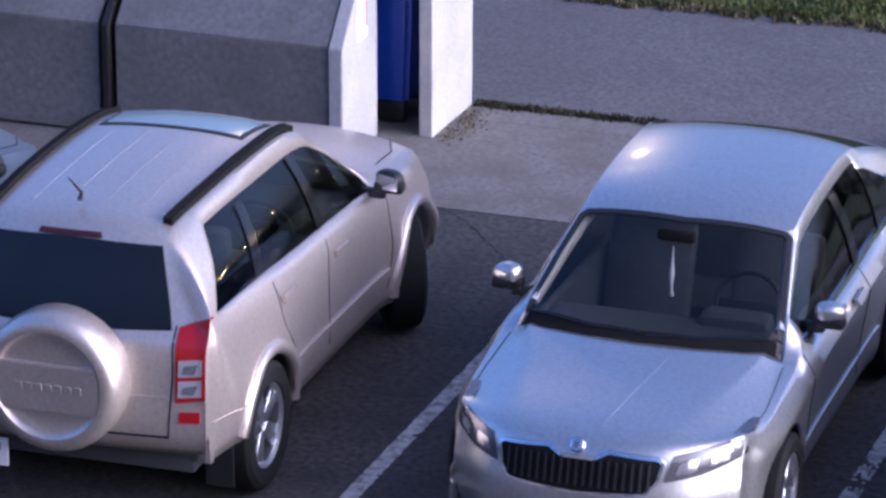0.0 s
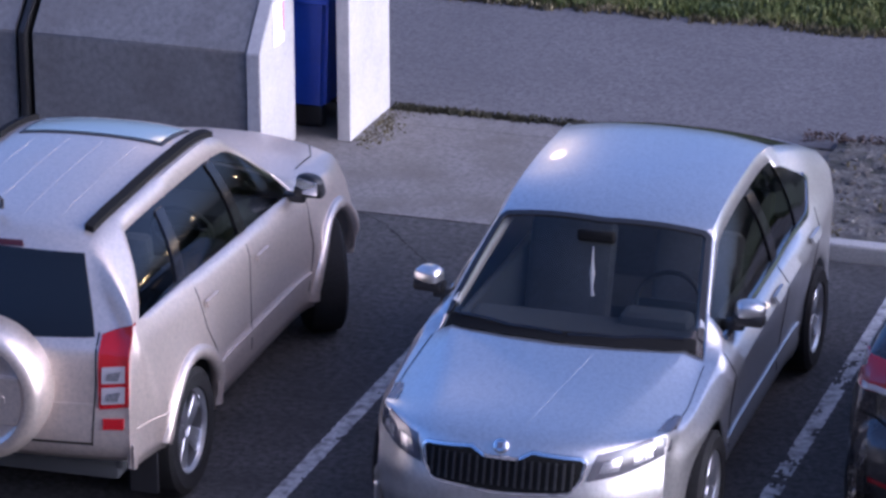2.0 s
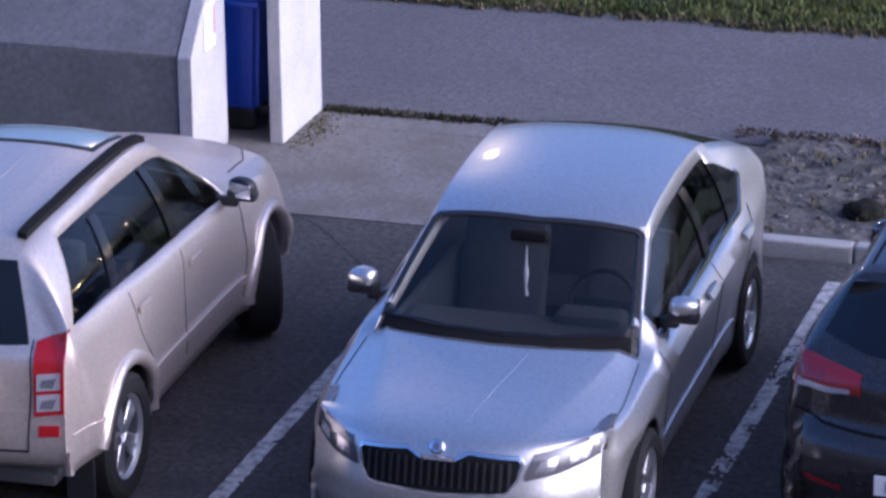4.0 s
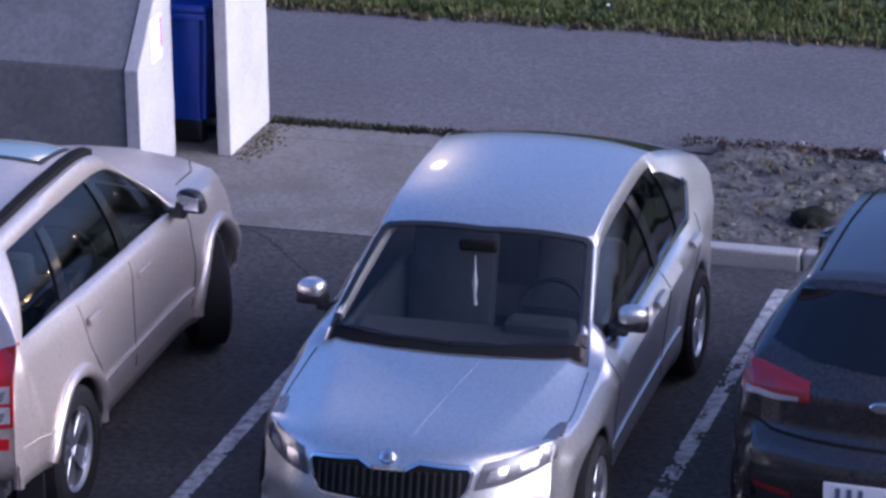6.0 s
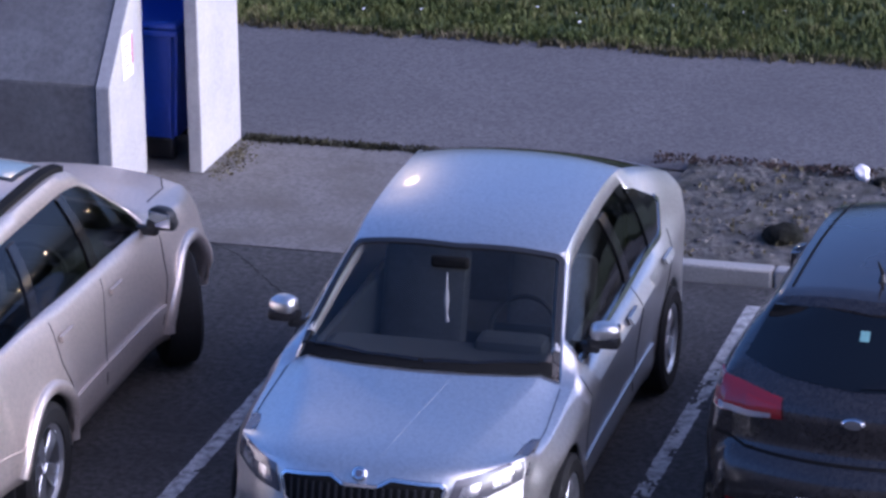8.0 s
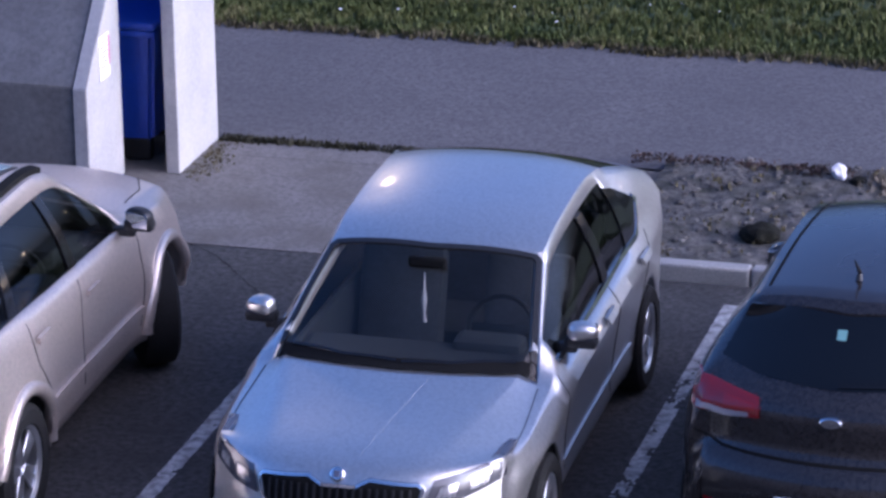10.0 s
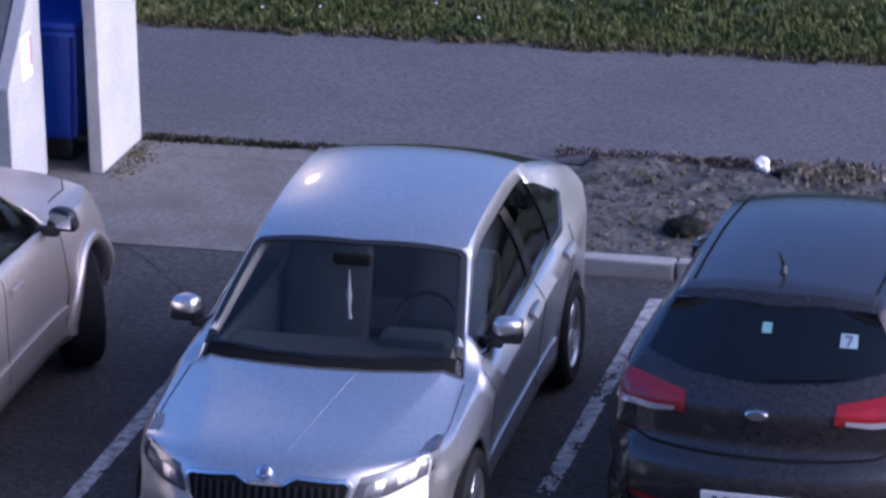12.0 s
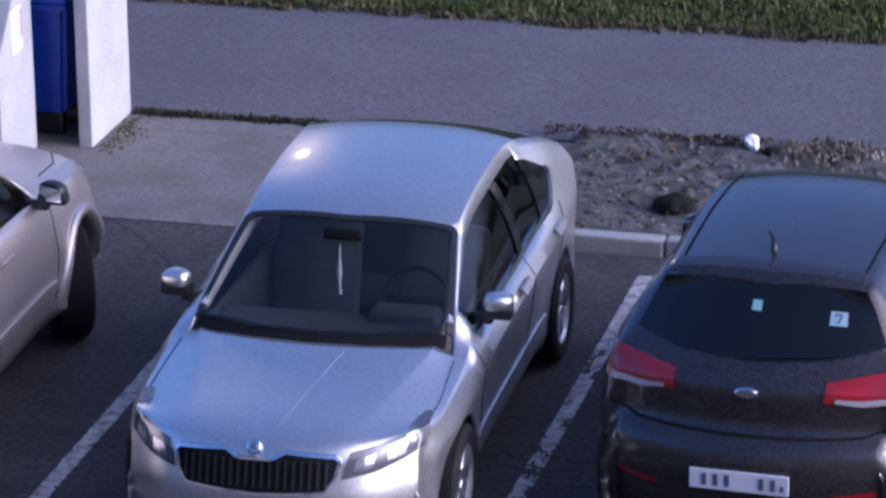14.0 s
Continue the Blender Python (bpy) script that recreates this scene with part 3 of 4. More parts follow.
def leaf_material(name, ramp):
    m, n, l, p = nodes_of(name)
    g, r, co, t, mx = n.new("ShaderNodeNewGeometry"), n.new("ShaderNodeValToRGB"), n.new("ShaderNodeTexCoord"), n.new("ShaderNodeTexNoise"), n.new("ShaderNodeMath")
    t.inputs["Scale"].default_value, t.inputs["Detail"].default_value = 1.6, 4
    l.new(co.outputs["Object"], t.inputs["Vector"])
    mx.operation = "MULTIPLY_ADD"
    l.new(g.outputs["Random Per Island"], mx.inputs[0])
    mx.inputs[1].default_value = 0.45
    sub = n.new("ShaderNodeMapRange")
    sub.inputs["From Min"].default_value, sub.inputs["From Max"].default_value, sub.inputs["To Max"].default_value = 0.3, 0.7, 0.6
    l.new(t.outputs["Fac"], sub.inputs["Value"]), l.new(sub.outputs[0], mx.inputs[2])
    el = r.color_ramp.elements
    while len(el) < len(ramp):
        el.new(0.5)
    for e, (pos, c) in zip(el, ramp):
        e.position, e.color = pos, (*c, 1)
    l.new(mx.outputs[0], r.inputs[0]), l.new(r.outputs[0], p.inputs["Base Color"])
    p.inputs["Roughness"].default_value, p.inputs["Specular IOR Level"].default_value = 0.7, 0.25
    return m


M["grass"] = leaf_material("grass_blades", [(0.0, (0.03, 0.045, 0.010)), (0.45, (0.065, 0.085, 0.02)), (0.8, (0.12, 0.125, 0.04)), (1.0, (0.2, 0.17, 0.085))])
M["dry"] = leaf_material("dry_weeds", [(0.0, (0.05, 0.05, 0.02)), (0.6, (0.11, 0.095, 0.05)), (1.0, (0.2, 0.17, 0.11))])

M["stone"] = leaf_material("gravel_stones", [(0.0, (0.035, 0.032, 0.029)), (0.5, (0.09, 0.084, 0.077)), (0.85, (0.17, 0.16, 0.148)), (1.0, (0.32, 0.31, 0.30))])
verge_stones()
rg = random.Random(21)
blade_patch("grass", "short green grass with paler dry blades", [(rg.uniform(-5.0, 6.0), 5.08 + (rg.random() ** 1.3) * 4.5, 0.0) for _ in range(16000)], M["grass"], 0.03, 0.085, 5)
edge = [(x, 5.02 + 0.08 * noise.noise((x * 1.7, 0, 0)) + rg.uniform(-0.05, 0.08), 0.01) for x in [rg.uniform(-5, 6) for _ in range(900)]]
blade_patch("grass_edge", "dry straw-coloured grass along the road edge", edge, M["dry"], 0.02, 0.06, 6)
daisy = bmesh.new()
for _ in range(70):
    dx, dy = rg.uniform(-4.5, 5.5), 5.3 + rg.random() * 3
    d = bmesh.new()
    bmesh.ops.create_circle(d, cap_ends=True, segments=7, radius=rg.uniform(0.008, 0.014))
    d.transform(Matrix.Translation((dx, dy, rg.uniform(0.05, 0.09))) @ Matrix.Rotation(rg.uniform(-0.5, 0.5), 4, "X"))
    merge(daisy, d)
tagged(mesh_object("daisies", daisy, M["sign"], False), "small white flowers scattered in the grass", "flowers", kind="stuff")
moss_spots = [(-1.70 + abs(rg.gauss(0, 0.10)), rg.uniform(1.2, 2.15), 0.010) for _ in range(80)]
joint = [(-1.68 + 2.3 * rg.random() ** 1.4, 2.17 + rg.gauss(0, 0.022), 0.0) for _ in range(420)]
M["straw"] = leaf_material("straw_blades", [(0.0, (0.10, 0.085, 0.06)), (0.6, (0.20, 0.17, 0.13)), (1.0, (0.30, 0.26, 0.21))])
M["moss"] = leaf_material("dark_moss", [(0.0, (0.012, 0.013, 0.007)), (0.6, (0.035, 0.033, 0.018)), (1.0, (0.075, 0.068, 0.035))])
blade_patch("joint_weeds", "low dark weeds in the joint of slab and road", joint, M["moss"], 0.015, 0.045, 7)
blade_patch("wall_moss", "low brown moss at the foot of the white wall", moss_spots, M["dry"], 0.004, 0.014, 9)
verge = [(rg.uniform(1.6, 6.5), rg.uniform(0.2, 2.4), 0.05) for _ in range(160)]
blade_patch("verge_weeds", "sparse low weeds on the stony verge", verge, M["dry"], 0.015, 0.05, 8)


# ---------------------------------------------------------------- round about: woods, lamps, the block of flats
def far_woods():
    """The dark belt of trees beyond the grass: limbs and thousands of leaf clumps with an uneven top."""
    rnd = random.Random(31)
    vs, fs = [], []
    for _ in range(130):
        x, y, h = rnd.uniform(-60, 85), rnd.uniform(46, 58), rnd.uniform(2.0, 4.0)
        for a in range(3):
            k, dx = len(vs), rnd.uniform(-0.8, 0.8)
            vs += [(x - 0.12, y, 0), (x + 0.12, y, 0), (x + dx + 0.03, y, h * 0.8), (x + dx - 0.03, y, h * 0.8)]
            fs.append((k, k + 1, k + 2, k + 3))
        for _ in range(190):
            u = rnd.random()
            r = (1 - abs(u - 0.45) * 1.5) * h * 0.34 + 0.2
            px, py, pz = x + rnd.gauss(0, r * 0.6), y + rnd.gauss(0, r * 0.6), h * (0.06 + 0.94 * u)
            q = rnd.uniform(0.18, 0.5)
            n = Vector((rnd.gauss(0, 1), rnd.gauss(0, 1), rnd.gauss(0, 1))).normalized()
            e1 = n.orthogonal() * q
            e2 = n.cross(e1)
            c, k = Vector((px, py, max(pz, 0.3))), len(vs)
            vs += [tuple(c - e1), tuple(c + e2 * 0.7), tuple(c + e1), tuple(c - e2 * 0.7)]
            fs.append((k, k + 1, k + 2, k + 3))
    me = bpy.data.meshes.new("far_woods")
    me.from_pydata(vs, [], fs)
    me.materials.append(M["leaf"])
    return tagged(new("far_woods", me), "dark green belt of trees beyond the grass", "trees", kind="stuff")


M["leaf"] = leaf_material("dark_leaves", [(0.0, (0.02, 0.03, 0.012)), (0.6, (0.04, 0.055, 0.02)), (1.0, (0.07, 0.085, 0.035))])
far_woods()


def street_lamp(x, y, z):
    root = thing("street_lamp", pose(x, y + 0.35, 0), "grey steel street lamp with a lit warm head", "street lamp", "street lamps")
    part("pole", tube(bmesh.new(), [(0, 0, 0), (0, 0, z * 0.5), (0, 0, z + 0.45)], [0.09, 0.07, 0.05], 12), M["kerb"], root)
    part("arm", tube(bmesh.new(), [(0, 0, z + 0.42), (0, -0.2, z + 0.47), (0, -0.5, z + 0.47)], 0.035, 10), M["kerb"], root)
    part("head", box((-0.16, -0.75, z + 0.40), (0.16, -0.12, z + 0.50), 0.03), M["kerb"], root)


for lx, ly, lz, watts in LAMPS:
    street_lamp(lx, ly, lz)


def flats():
    """The front of the block of flats that the camera looks out from."""
    root = thing("apartment_building", pose(0, -23.6, 0), "grey rendered block of flats with rows of windows", "building", kind="structure")
    part("wall", box((-32, -0.5, 0), (38, 0, 9.0), 0.02), M["facade"], root)
    part("roof", box((-32.3, -8, 9.0), (38.3, 0.35, 9.25), 0.02), M["shed"], root)
    fr = bmesh.new()
    for lo, hi in (((-0.85, 0, 0), (0.85, 0.06, 0.09)), ((-0.85, 0, 1.26), (0.85, 0.06, 1.35)), ((-0.85, 0, 0.09), (-0.76, 0.06, 1.26)), ((0.76, 0, 0.09), (0.85, 0.06, 1.26)), ((-0.04, 0, 0.09), (0.04, 0.06, 1.26))):
        rbox(fr, lo, hi, 0.006, None, 1)
    first = part("window", fr, M["white"], root)
    glass = part("pane", box((-0.76, 0.005, 0.09), (0.76, 0.02, 1.26), 0), plain_glass, first, smooth=False)
    for storey in range(3):
        for k in range(16):
            at = (-29.5 + 4.2 * k, 0.002, 1.0 + 2.85 * storey)
            if storey == 0 and k == 0:
                first.location = at
                continue
            w = new("window", first.data)
            w.parent, w.location = root, at
            g = new("pane", glass.data)
            g.parent = w


M["facade"] = grain("facade_render", (0.50, 0.44, 0.40), (0.60, 0.53, 0.485), 0.9, 30, 0.7, 0.3, 0.004, (0.42, 0.37, 0.335), stain=0.6)
flats()


# ---------------------------------------------------------------- bin shelter
def shelter():
    root = thing("bin_shelter", Matrix.Identity(4), "low grey bin shelter with sloping lids and white end wall", "bin shelter", kind="structure")
    y0, z0, y1, z1 = 0.58, 0.81, 1.45, 1.78
    for x0, x1 in ((-3.83, -2.24), (-5.62, -3.96), (-7.4, -5.7)):
        part("front_panel", box((x0, y0 + 0.02, 0.03), (x1, y0 + 0.06, z0), 0.006), M["shed"], root, "dull grey front board")
        L = math.hypot(y1 - y0, z1 - z0)
        lid = box((x0, 0, -0.04), (x1, L, 0), 0.008, Matrix.Translation((0, y0 + 0.017, z0 + 0.006)) @ Matrix.Rotation(math.atan2(z1 - z0, y1 - y0), 4, "X"))
        part("lid", lid, M["shed"], root, "sloping grey lid")
        part("back_panel", box((x0, y1, 0), (x1, y1 + 0.05, z1), 0.005), M["shed"], root)
    # inner dividers in black stand in for the dark joints between the lids
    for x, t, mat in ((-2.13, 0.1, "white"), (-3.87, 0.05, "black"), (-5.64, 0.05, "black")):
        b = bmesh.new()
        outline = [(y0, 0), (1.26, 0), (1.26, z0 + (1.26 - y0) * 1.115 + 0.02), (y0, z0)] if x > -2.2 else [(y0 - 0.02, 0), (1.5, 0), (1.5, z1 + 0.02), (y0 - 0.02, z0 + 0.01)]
        f = [[b.verts.new((x - k * t, y, z)) for y, z in outline] for k in (0, 1)]
        b.faces.new(f[0]), b.faces.new(f[1][::-1])
        for i in range(4):
            b.faces.new((f[0][i], f[1][i], f[1][(i + 1) % 4], f[0][(i + 1) % 4]))
        closed(b)
        bmesh.ops.bevel(b, geom=b.edges[:], offset=0.006, segments=2, affect="EDGES")
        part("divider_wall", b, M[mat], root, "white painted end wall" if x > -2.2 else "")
    part("screen_wall", box((-1.84, 1.31, 0), (-1.74, 2.16, 1.9), 0.012), M["white"], root, "white painted concrete screen wall")
    # shade of the enclosed bay behind the bin, put into the wall's colour
    part("rear_wall", box((-2.9, 2.17, 0), (-1.85, 2.25, 1.9), 0.01), M["black"], root, "rear wall behind the bin, black in place of shade")
    g = part("notice", box((-2.128, 0.84, 0.79), (-2.122, 1.04, 1.1), 0.001), M["sign"], root, "small white notice with grey bars")
    for i in range(6):
        part("text_bar", box((-2.121, 0.86, 1.05 - i * 0.035), (-2.119, 0.98, 1.06 - i * 0.035), 0), M["kerb"], g, smooth=False)
    part("red_mark", box((-2.121, 1.01, 0.87), (-2.119, 1.035, 1.08), 0), M["sign_red"], g, smooth=False)


shelter()


def wheelie_bin():
    root = thing("wheeled_bin", pose(-2.23, 1.74, 0.02), "blue plastic wheeled rubbish bin between the walls", "rubbish bin")
    b = bmesh.new()
    bmesh.ops.create_cube(b, size=1)
    for v in b.verts:
        k = 1.0 if v.co.z > 0 else 0.82
        v.co = Vector((v.co.x * 0.56 * k, v.co.y * 0.6 * k, 0.56 + v.co.z * 0.84))
    bmesh.ops.bevel(b, geom=b.edges[:], offset=0.035, segments=3, affect="EDGES")
    part("bin_body", b, M["bin"], root)
    part("rim", box((-0.3, -0.33, 0.93), (0.3, 0.33, 0.98), 0.015), M["bin"], root)
    lid = box((-0.305, -0.34, 0.985), (0.305, 0.32, 1.03), 0.02)
    for v in lid.verts:
        if v.co.z > 1.0:
            v.co.z += 0.05 * (1 - (v.co.x / 0.31) ** 2)
    part("lid", lid, M["bin"], root)
    tube_b = tube(bmesh.new(), [(-0.25, 0.36, 0.98), (0.25, 0.36, 0.98)], 0.015)
    part("handle_bar", tube_b, M["bin"], root)
    for x in (-0.24, 0.24):
        w = lathe(bmesh.new(), [(x - 0.025, 0.03), (x - 0.025, 0.1), (x + 0.025, 0.1), (x + 0.025, 0.03)], 24)
        w.transform(Matrix.Translation((0, 0.22, 0.1)))
        part("bin_wheel", closed(w), M["rubber"], root)
    b = box((-0.2, -0.22, 0.0), (0.2, -0.12, 0.16), 0.02)
    part("bin_foot", b, M["black"], root)


wheelie_bin()


def verge_lump(x, y, w, d, h, seed, label):
    """A low rounded dark lump, flat below, half sunk in the soil."""
    b = bmesh.new()
    bmesh.ops.create_icosphere(b, subdivisions=4, radius=1)
    for v in b.verts:
        k = 1 + 0.16 * noise.noise(v.co * 2.0 + Vector((seed, 0, 0))) + 0.06 * noise.noise(v.co * 7)
        v.co = Vector((v.co.x * w * k, v.co.y * d * k, max(v.co.z, -0.35) * h * k))
    ob = mesh_object("dark_lump", b, M["lump"])
    ob.location = (x, y, 0.05 + 0.2 * h)
    return tagged(ob, label, "stone", "dark stones on the verge")


M["lump"] = grain("dark_lump_surface", (0.006, 0.006, 0.005), (0.02, 0.02, 0.016), 0.95, 40, 6, 0.8, 0.01, (0.008, 0.009, 0.006), spec=0.1)
# large lump stands in for a low dark oval shape, not identified as stone
verge_lump(2.49, 0.80, 0.135, 0.15, 0.075, 1.0, "large black rounded lump lying on the verge")
verge_lump(2.93, 2.08, 0.055, 0.07, 0.035, 4.0, "small black mossy stone lying on the verge")
rl = random.Random(77)
litter = [(rl.uniform(1.3, 2.85), 2.28 + rl.gauss(0, 0.05), 0.052) for _ in range(160)]
M["litter"] = leaf_material("red_brown_leaves", [(0.0, (0.03, 0.02, 0.017)), (0.6, (0.075, 0.05, 0.043)), (1.0, (0.13, 0.09, 0.075))])
blade_patch("leaf_litter", "reddish brown dead leaves along the road edge", litter, M["litter"], 0.008, 0.025, 12)
straw = [(3.30 + rl.gauss(0, 0.17), 2.12 + rl.gauss(0, 0.12), 0.05) for _ in range(150)]
blade_patch("dry_grass", "patch of dry straw-coloured grass on the verge", straw, M["straw"], 0.02, 0.06, 13)


def white_lump():
    b = bmesh.new()
    bmesh.ops.create_icosphere(b, subdivisions=3, radius=0.052)
    for v in b.verts:
        v.co *= 1 + 0.55 * noise.noise(v.co * 26)
        v.co.z *= 1.15
    ob = mesh_object("crumpled_paper", b, M["sign"])
    ob.location = (2.79, 2.16, 0.09)
    return tagged(ob, "crumpled white paper lying on the verge", "litter")


white_lump()


# ---------------------------------------------------------------- the silver saloon
def sedan():
    root = thing("saloon_car", pose(1.518, -5.468, 0, 0, 0.4, 1.15), "silver blue saloon car parked nose out, dusty", "car", "parked cars")
    S = dict(
        length=4.66, sill=0.2, axles=(0.88, 3.555), arch=0.365, wheel_r=0.315, flare=0.012, glass_z=0.93, tumble=0.03, rail=0.13,
        profile=[(0.06, 0.2), (-0.05, 0.3), (-0.09, 0.44), (-0.085, 0.56), (-0.05, 0.66), (-0.03, 0.76), (0.03, 0.83), (0.22, 0.87), (0.6, 0.905), (1.02, 0.965), (1.08, 0.975), (1.45, 1.155), (1.92, 1.375),
                 (2.15, 1.44), (2.5, 1.485), (3.0, 1.50), (3.4, 1.472), (3.85, 1.345), (4.25, 1.19), (4.48, 1.115), (4.6, 1.07), (4.64, 0.9), (4.66, 0.6), (4.63, 0.4), (4.55, 0.24)],
        marks=(0.25, 1.06, 1.94, 2.2, 2.66, 3.26, 3.42, 4.2),
        panes=[("windscreen", 1.06, 1.94, "top"), ("front", 1.32, 2.66, "side"), ("back", 2.66, 3.26, "side"), ("rear_w", 3.42, 4.2, "top")],
        w_top=[(0, 0.755), (0.1, 0.765), (0.3, 0.77), (0.9, 0.755), (1.06, 0.735), (1.94, 0.595), (2.5, 0.60), (3.1, 0.60), (3.4, 0.615), (3.8, 0.685), (4.2, 0.735), (4.5, 0.72), (4.66, 0.66)],
        w_belt=[(0, 0.765), (0.15, 0.79), (0.5, 0.815), (1.1, 0.82), (1.6, 0.81), (3.0, 0.81), (3.5, 0.825), (4.2, 0.83), (4.66, 0.70)],
        w_side=[(-0.02, 0.768), (0.05, 0.785), (0.15, 0.825), (0.5, 0.885), (1.1, 0.90), (3.4, 0.905), (4.1, 0.875), (4.66, 0.76)],
        crown=[(0, 0.0), (0.08, 0.02), (0.3, 0.045), (1.06, 0.04), (1.5, 0.035), (1.94, 0.04), (2.5, 0.055), (3.3, 0.05), (4.2, 0.04), (4.66, 0.02)],
        sweep=[(-0.02, 0.38), (0.1, 0.345), (0.25, 0.30), (0.7, 0.22), (1.06, 0.2), (1.94, 0.05), (2.4, 0.0), (3.3, -0.03), (4.2, -0.1), (4.66, -0.26)],
        crease=[(0, 0.55), (0.3, 0.62), (1.0, 0.86), (1.2, 0.92)], fold=0.044, bow=1.2,
        flank=([0, 0.08, 0.17, 0.21, 0.5, 0.8, 0.86, 1], [0, 0.5, 1.0, 0.95, 0.6, 0.35, 0.5, 0.0]),
        belt=[(0, 0.72), (0.5, 0.8), (1.1, 0.90), (1.6, 0.94), (3.0, 0.975), (3.4, 1.0), (3.8, 1.04), (4.2, 1.06), (4.66, 0.98)],
        glass={"back": M["tint"], "rear": M["tint"]}, body_label="silver blue metallic body",
        cabin_w=0.68, cowl=1.15, cabin_end=3.75, belt_z=0.96, roof_z=1.45)
    C = M["silver"]
    tree = car_shell(root, S, C)
    cabin(root, S, 0.37)
    for s in (-1, 1):
        wheel(root, s * 0.80, 0.88, 0.315, s)
        wheel(root, s * 0.80, 3.555, 0.315, s)
        h = part("headlight", skin(tree, [(s * 0.44, 0.655), (s * 0.60, 0.67), (s * 0.775, 0.715)], [(s * 0.475, 0.78), (s * 0.64, 0.802), (s * 0.778, 0.812)], "front", 0.008, 0.04, 20, 10, 0.6), M["lamp_dark"], root, "dull clear headlight")
        part("reflector_bowl", skin(tree, [(s * 0.49, 0.69), (s * 0.58, 0.695)], [(s * 0.51, 0.745), (s * 0.59, 0.757)], "front", 0.011, 0.008, 8, 6, 0.6), M["bowl"], h)
        part("indicator_bowl", skin(tree, [(s * 0.64, 0.705), (s * 0.715, 0.72)], [(s * 0.645, 0.763), (s * 0.72, 0.773)], "front", 0.011, 0.008, 8, 6, 0.6), M["bowl"], h)
        door_mirror(root, s * 0.90, 1.64, 1.045, s, C, size=0.92)
        handle(root, tree, 2.42, 0.865, s, C)
        handle(root, tree, 3.36, 0.895, s, C)
        f = "right" if s > 0 else "left"
        part("door_seam", ribbon(tree, [(1.36, 0.9), (1.34, 0.6), (1.42, 0.34)], f, 0.0055), M["seam"], root)
        part("door_seam", ribbon(tree, [(2.66, 0.96), (2.66, 0.6), (2.62, 0.33)], f, 0.0055), M["seam"], root)
        part("door_seam", ribbon(tree, [(3.58, 0.99), (3.46, 0.78), (3.24, 0.52), (3.18, 0.33)], f, 0.0055), M["seam"], root)
        part("side_moulding", ribbon(tree, [(1.36, 0.40), (3.14, 0.42)], f, 0.03, 0.01), C, root)
        part("pillar_cover", skin(tree, [(2.60, 0.985), (2.72, 0.985)], [(2.60, 1.36), (2.72, 1.36)], f, 0.005, 0.02, 6, 10), M["gloss"], root)
        part("quarter_window", skin(tree, [(3.20, 0.99), (3.42, 1.01)], [(3.20, 1.345), (3.33, 1.31), (3.58, 1.18)], f, 0.004, 0.015, 14, 8), plain_glass, root, "dark rear quarter pane")
        part("window_trim", ribbon(tree, [(1.45, 0.945), (2.6, 0.965), (3.43, 1.0), (3.595, 1.18), (3.55, 1.20)], f, 0.024, 0.010, 0.016, 40), M["chrome"], root)
        part("bonnet_crease", ribbon(tree, [(s * 0.06, 0.13), (s * 0.125, 0.6), (s * 0.20, 1.02)], "top", 0.02, 0.001, 0.012), C, root)
        part("bonnet_seam", ribbon(tree, [(s * 0.765, 0.45), (s * 0.775, 0.8), (s * 0.755, 1.2)], "top", 0.004), M["seam"], root)
    # grille with chrome rim, slats and badge
    low = [(-0.40, 0.66), (-0.36, 0.605), (0, 0.585), (0.36, 0.605), (0.40, 0.66)]
    high = [(-0.425, 0.762), (-0.15, 0.785), (-0.085, 0.752), (0.085, 0.752), (0.15, 0.785), (0.425, 0.762)]
    g = part("grille", skin(tree, low, high, "front", 0.012, 0.03, 41, 10), M["seam"], root, "black slatted grille with chrome rim")
    for i in range(19):
        x = -0.37 + i * 0.74 / 18
        part("slat", skin(tree, [(x - 0.006, 0.615), (x + 0.006, 0.615)], [(x - 0.006, 0.748), (x + 0.006, 0.748)], "front", 0.020, 0.012, 2, 5), M["black"], g)
    part("chrome_rim", ribbon(tree, [(-0.435, 0.745), (-0.41, 0.77), (-0.16, 0.79), (-0.085, 0.752), (0.085, 0.752), (0.16, 0.79), (0.41, 0.77), (0.435, 0.745)], "front", 0.015, 0.018, 0.03, 80), M["chrome"], g)
    part("chrome_rim", ribbon(tree, [(-0.435, 0.745), (-0.41, 0.66), (-0.36, 0.60), (0, 0.58), (0.36, 0.60), (0.41, 0.66), (0.435, 0.745)], "front", 0.012, 0.018, 0.03, 60), M["chrome"], g)
    spot = Matrix.Translation((-0.01, -0.005, 0.80)) @ Matrix.Rotation(radians(-35), 4, "X")
    bd = lathe(bmesh.new(), [(-0.014, 0.0), (-0.012, 0.03), (-0.006, 0.040), (0.02, 0.042)], 28, "y")
    bd.transform(spot)
    e = part("badge", closed(bd), M["chrome"], root, "round chrome emblem")
    part("emblem_disc", box((-0.016, -0.017, -0.016), (0.016, -0.012, 0.016), 0.002, spot), M["ink"], e)
    part("lower_intake", skin(tree, [(-0.5, 0.26), (0.5, 0.26)], [(-0.55, 0.36), (0.55, 0.36)], "front", 0.006, 0.02, 16, 4), M["black"], root)
    number_plate(root, -0.01, -0.102, 0.455, -1)
    # scuttle, wipers, hanging ornament
    part("scuttle", skin(tree, [(-0.70, 1.245), (-0.55, 1.16), (-0.3, 1.085), (0, 1.055), (0.3, 1.085), (0.55, 1.16), (0.70, 1.245)], [(-0.685, 1.32), (-0.55, 1.24), (-0.3, 1.165), (0, 1.135), (0.3, 1.165), (0.55, 1.24), (0.685, 1.32)], "top", 0.006, 0.02, 40, 5), M["seam"], root)
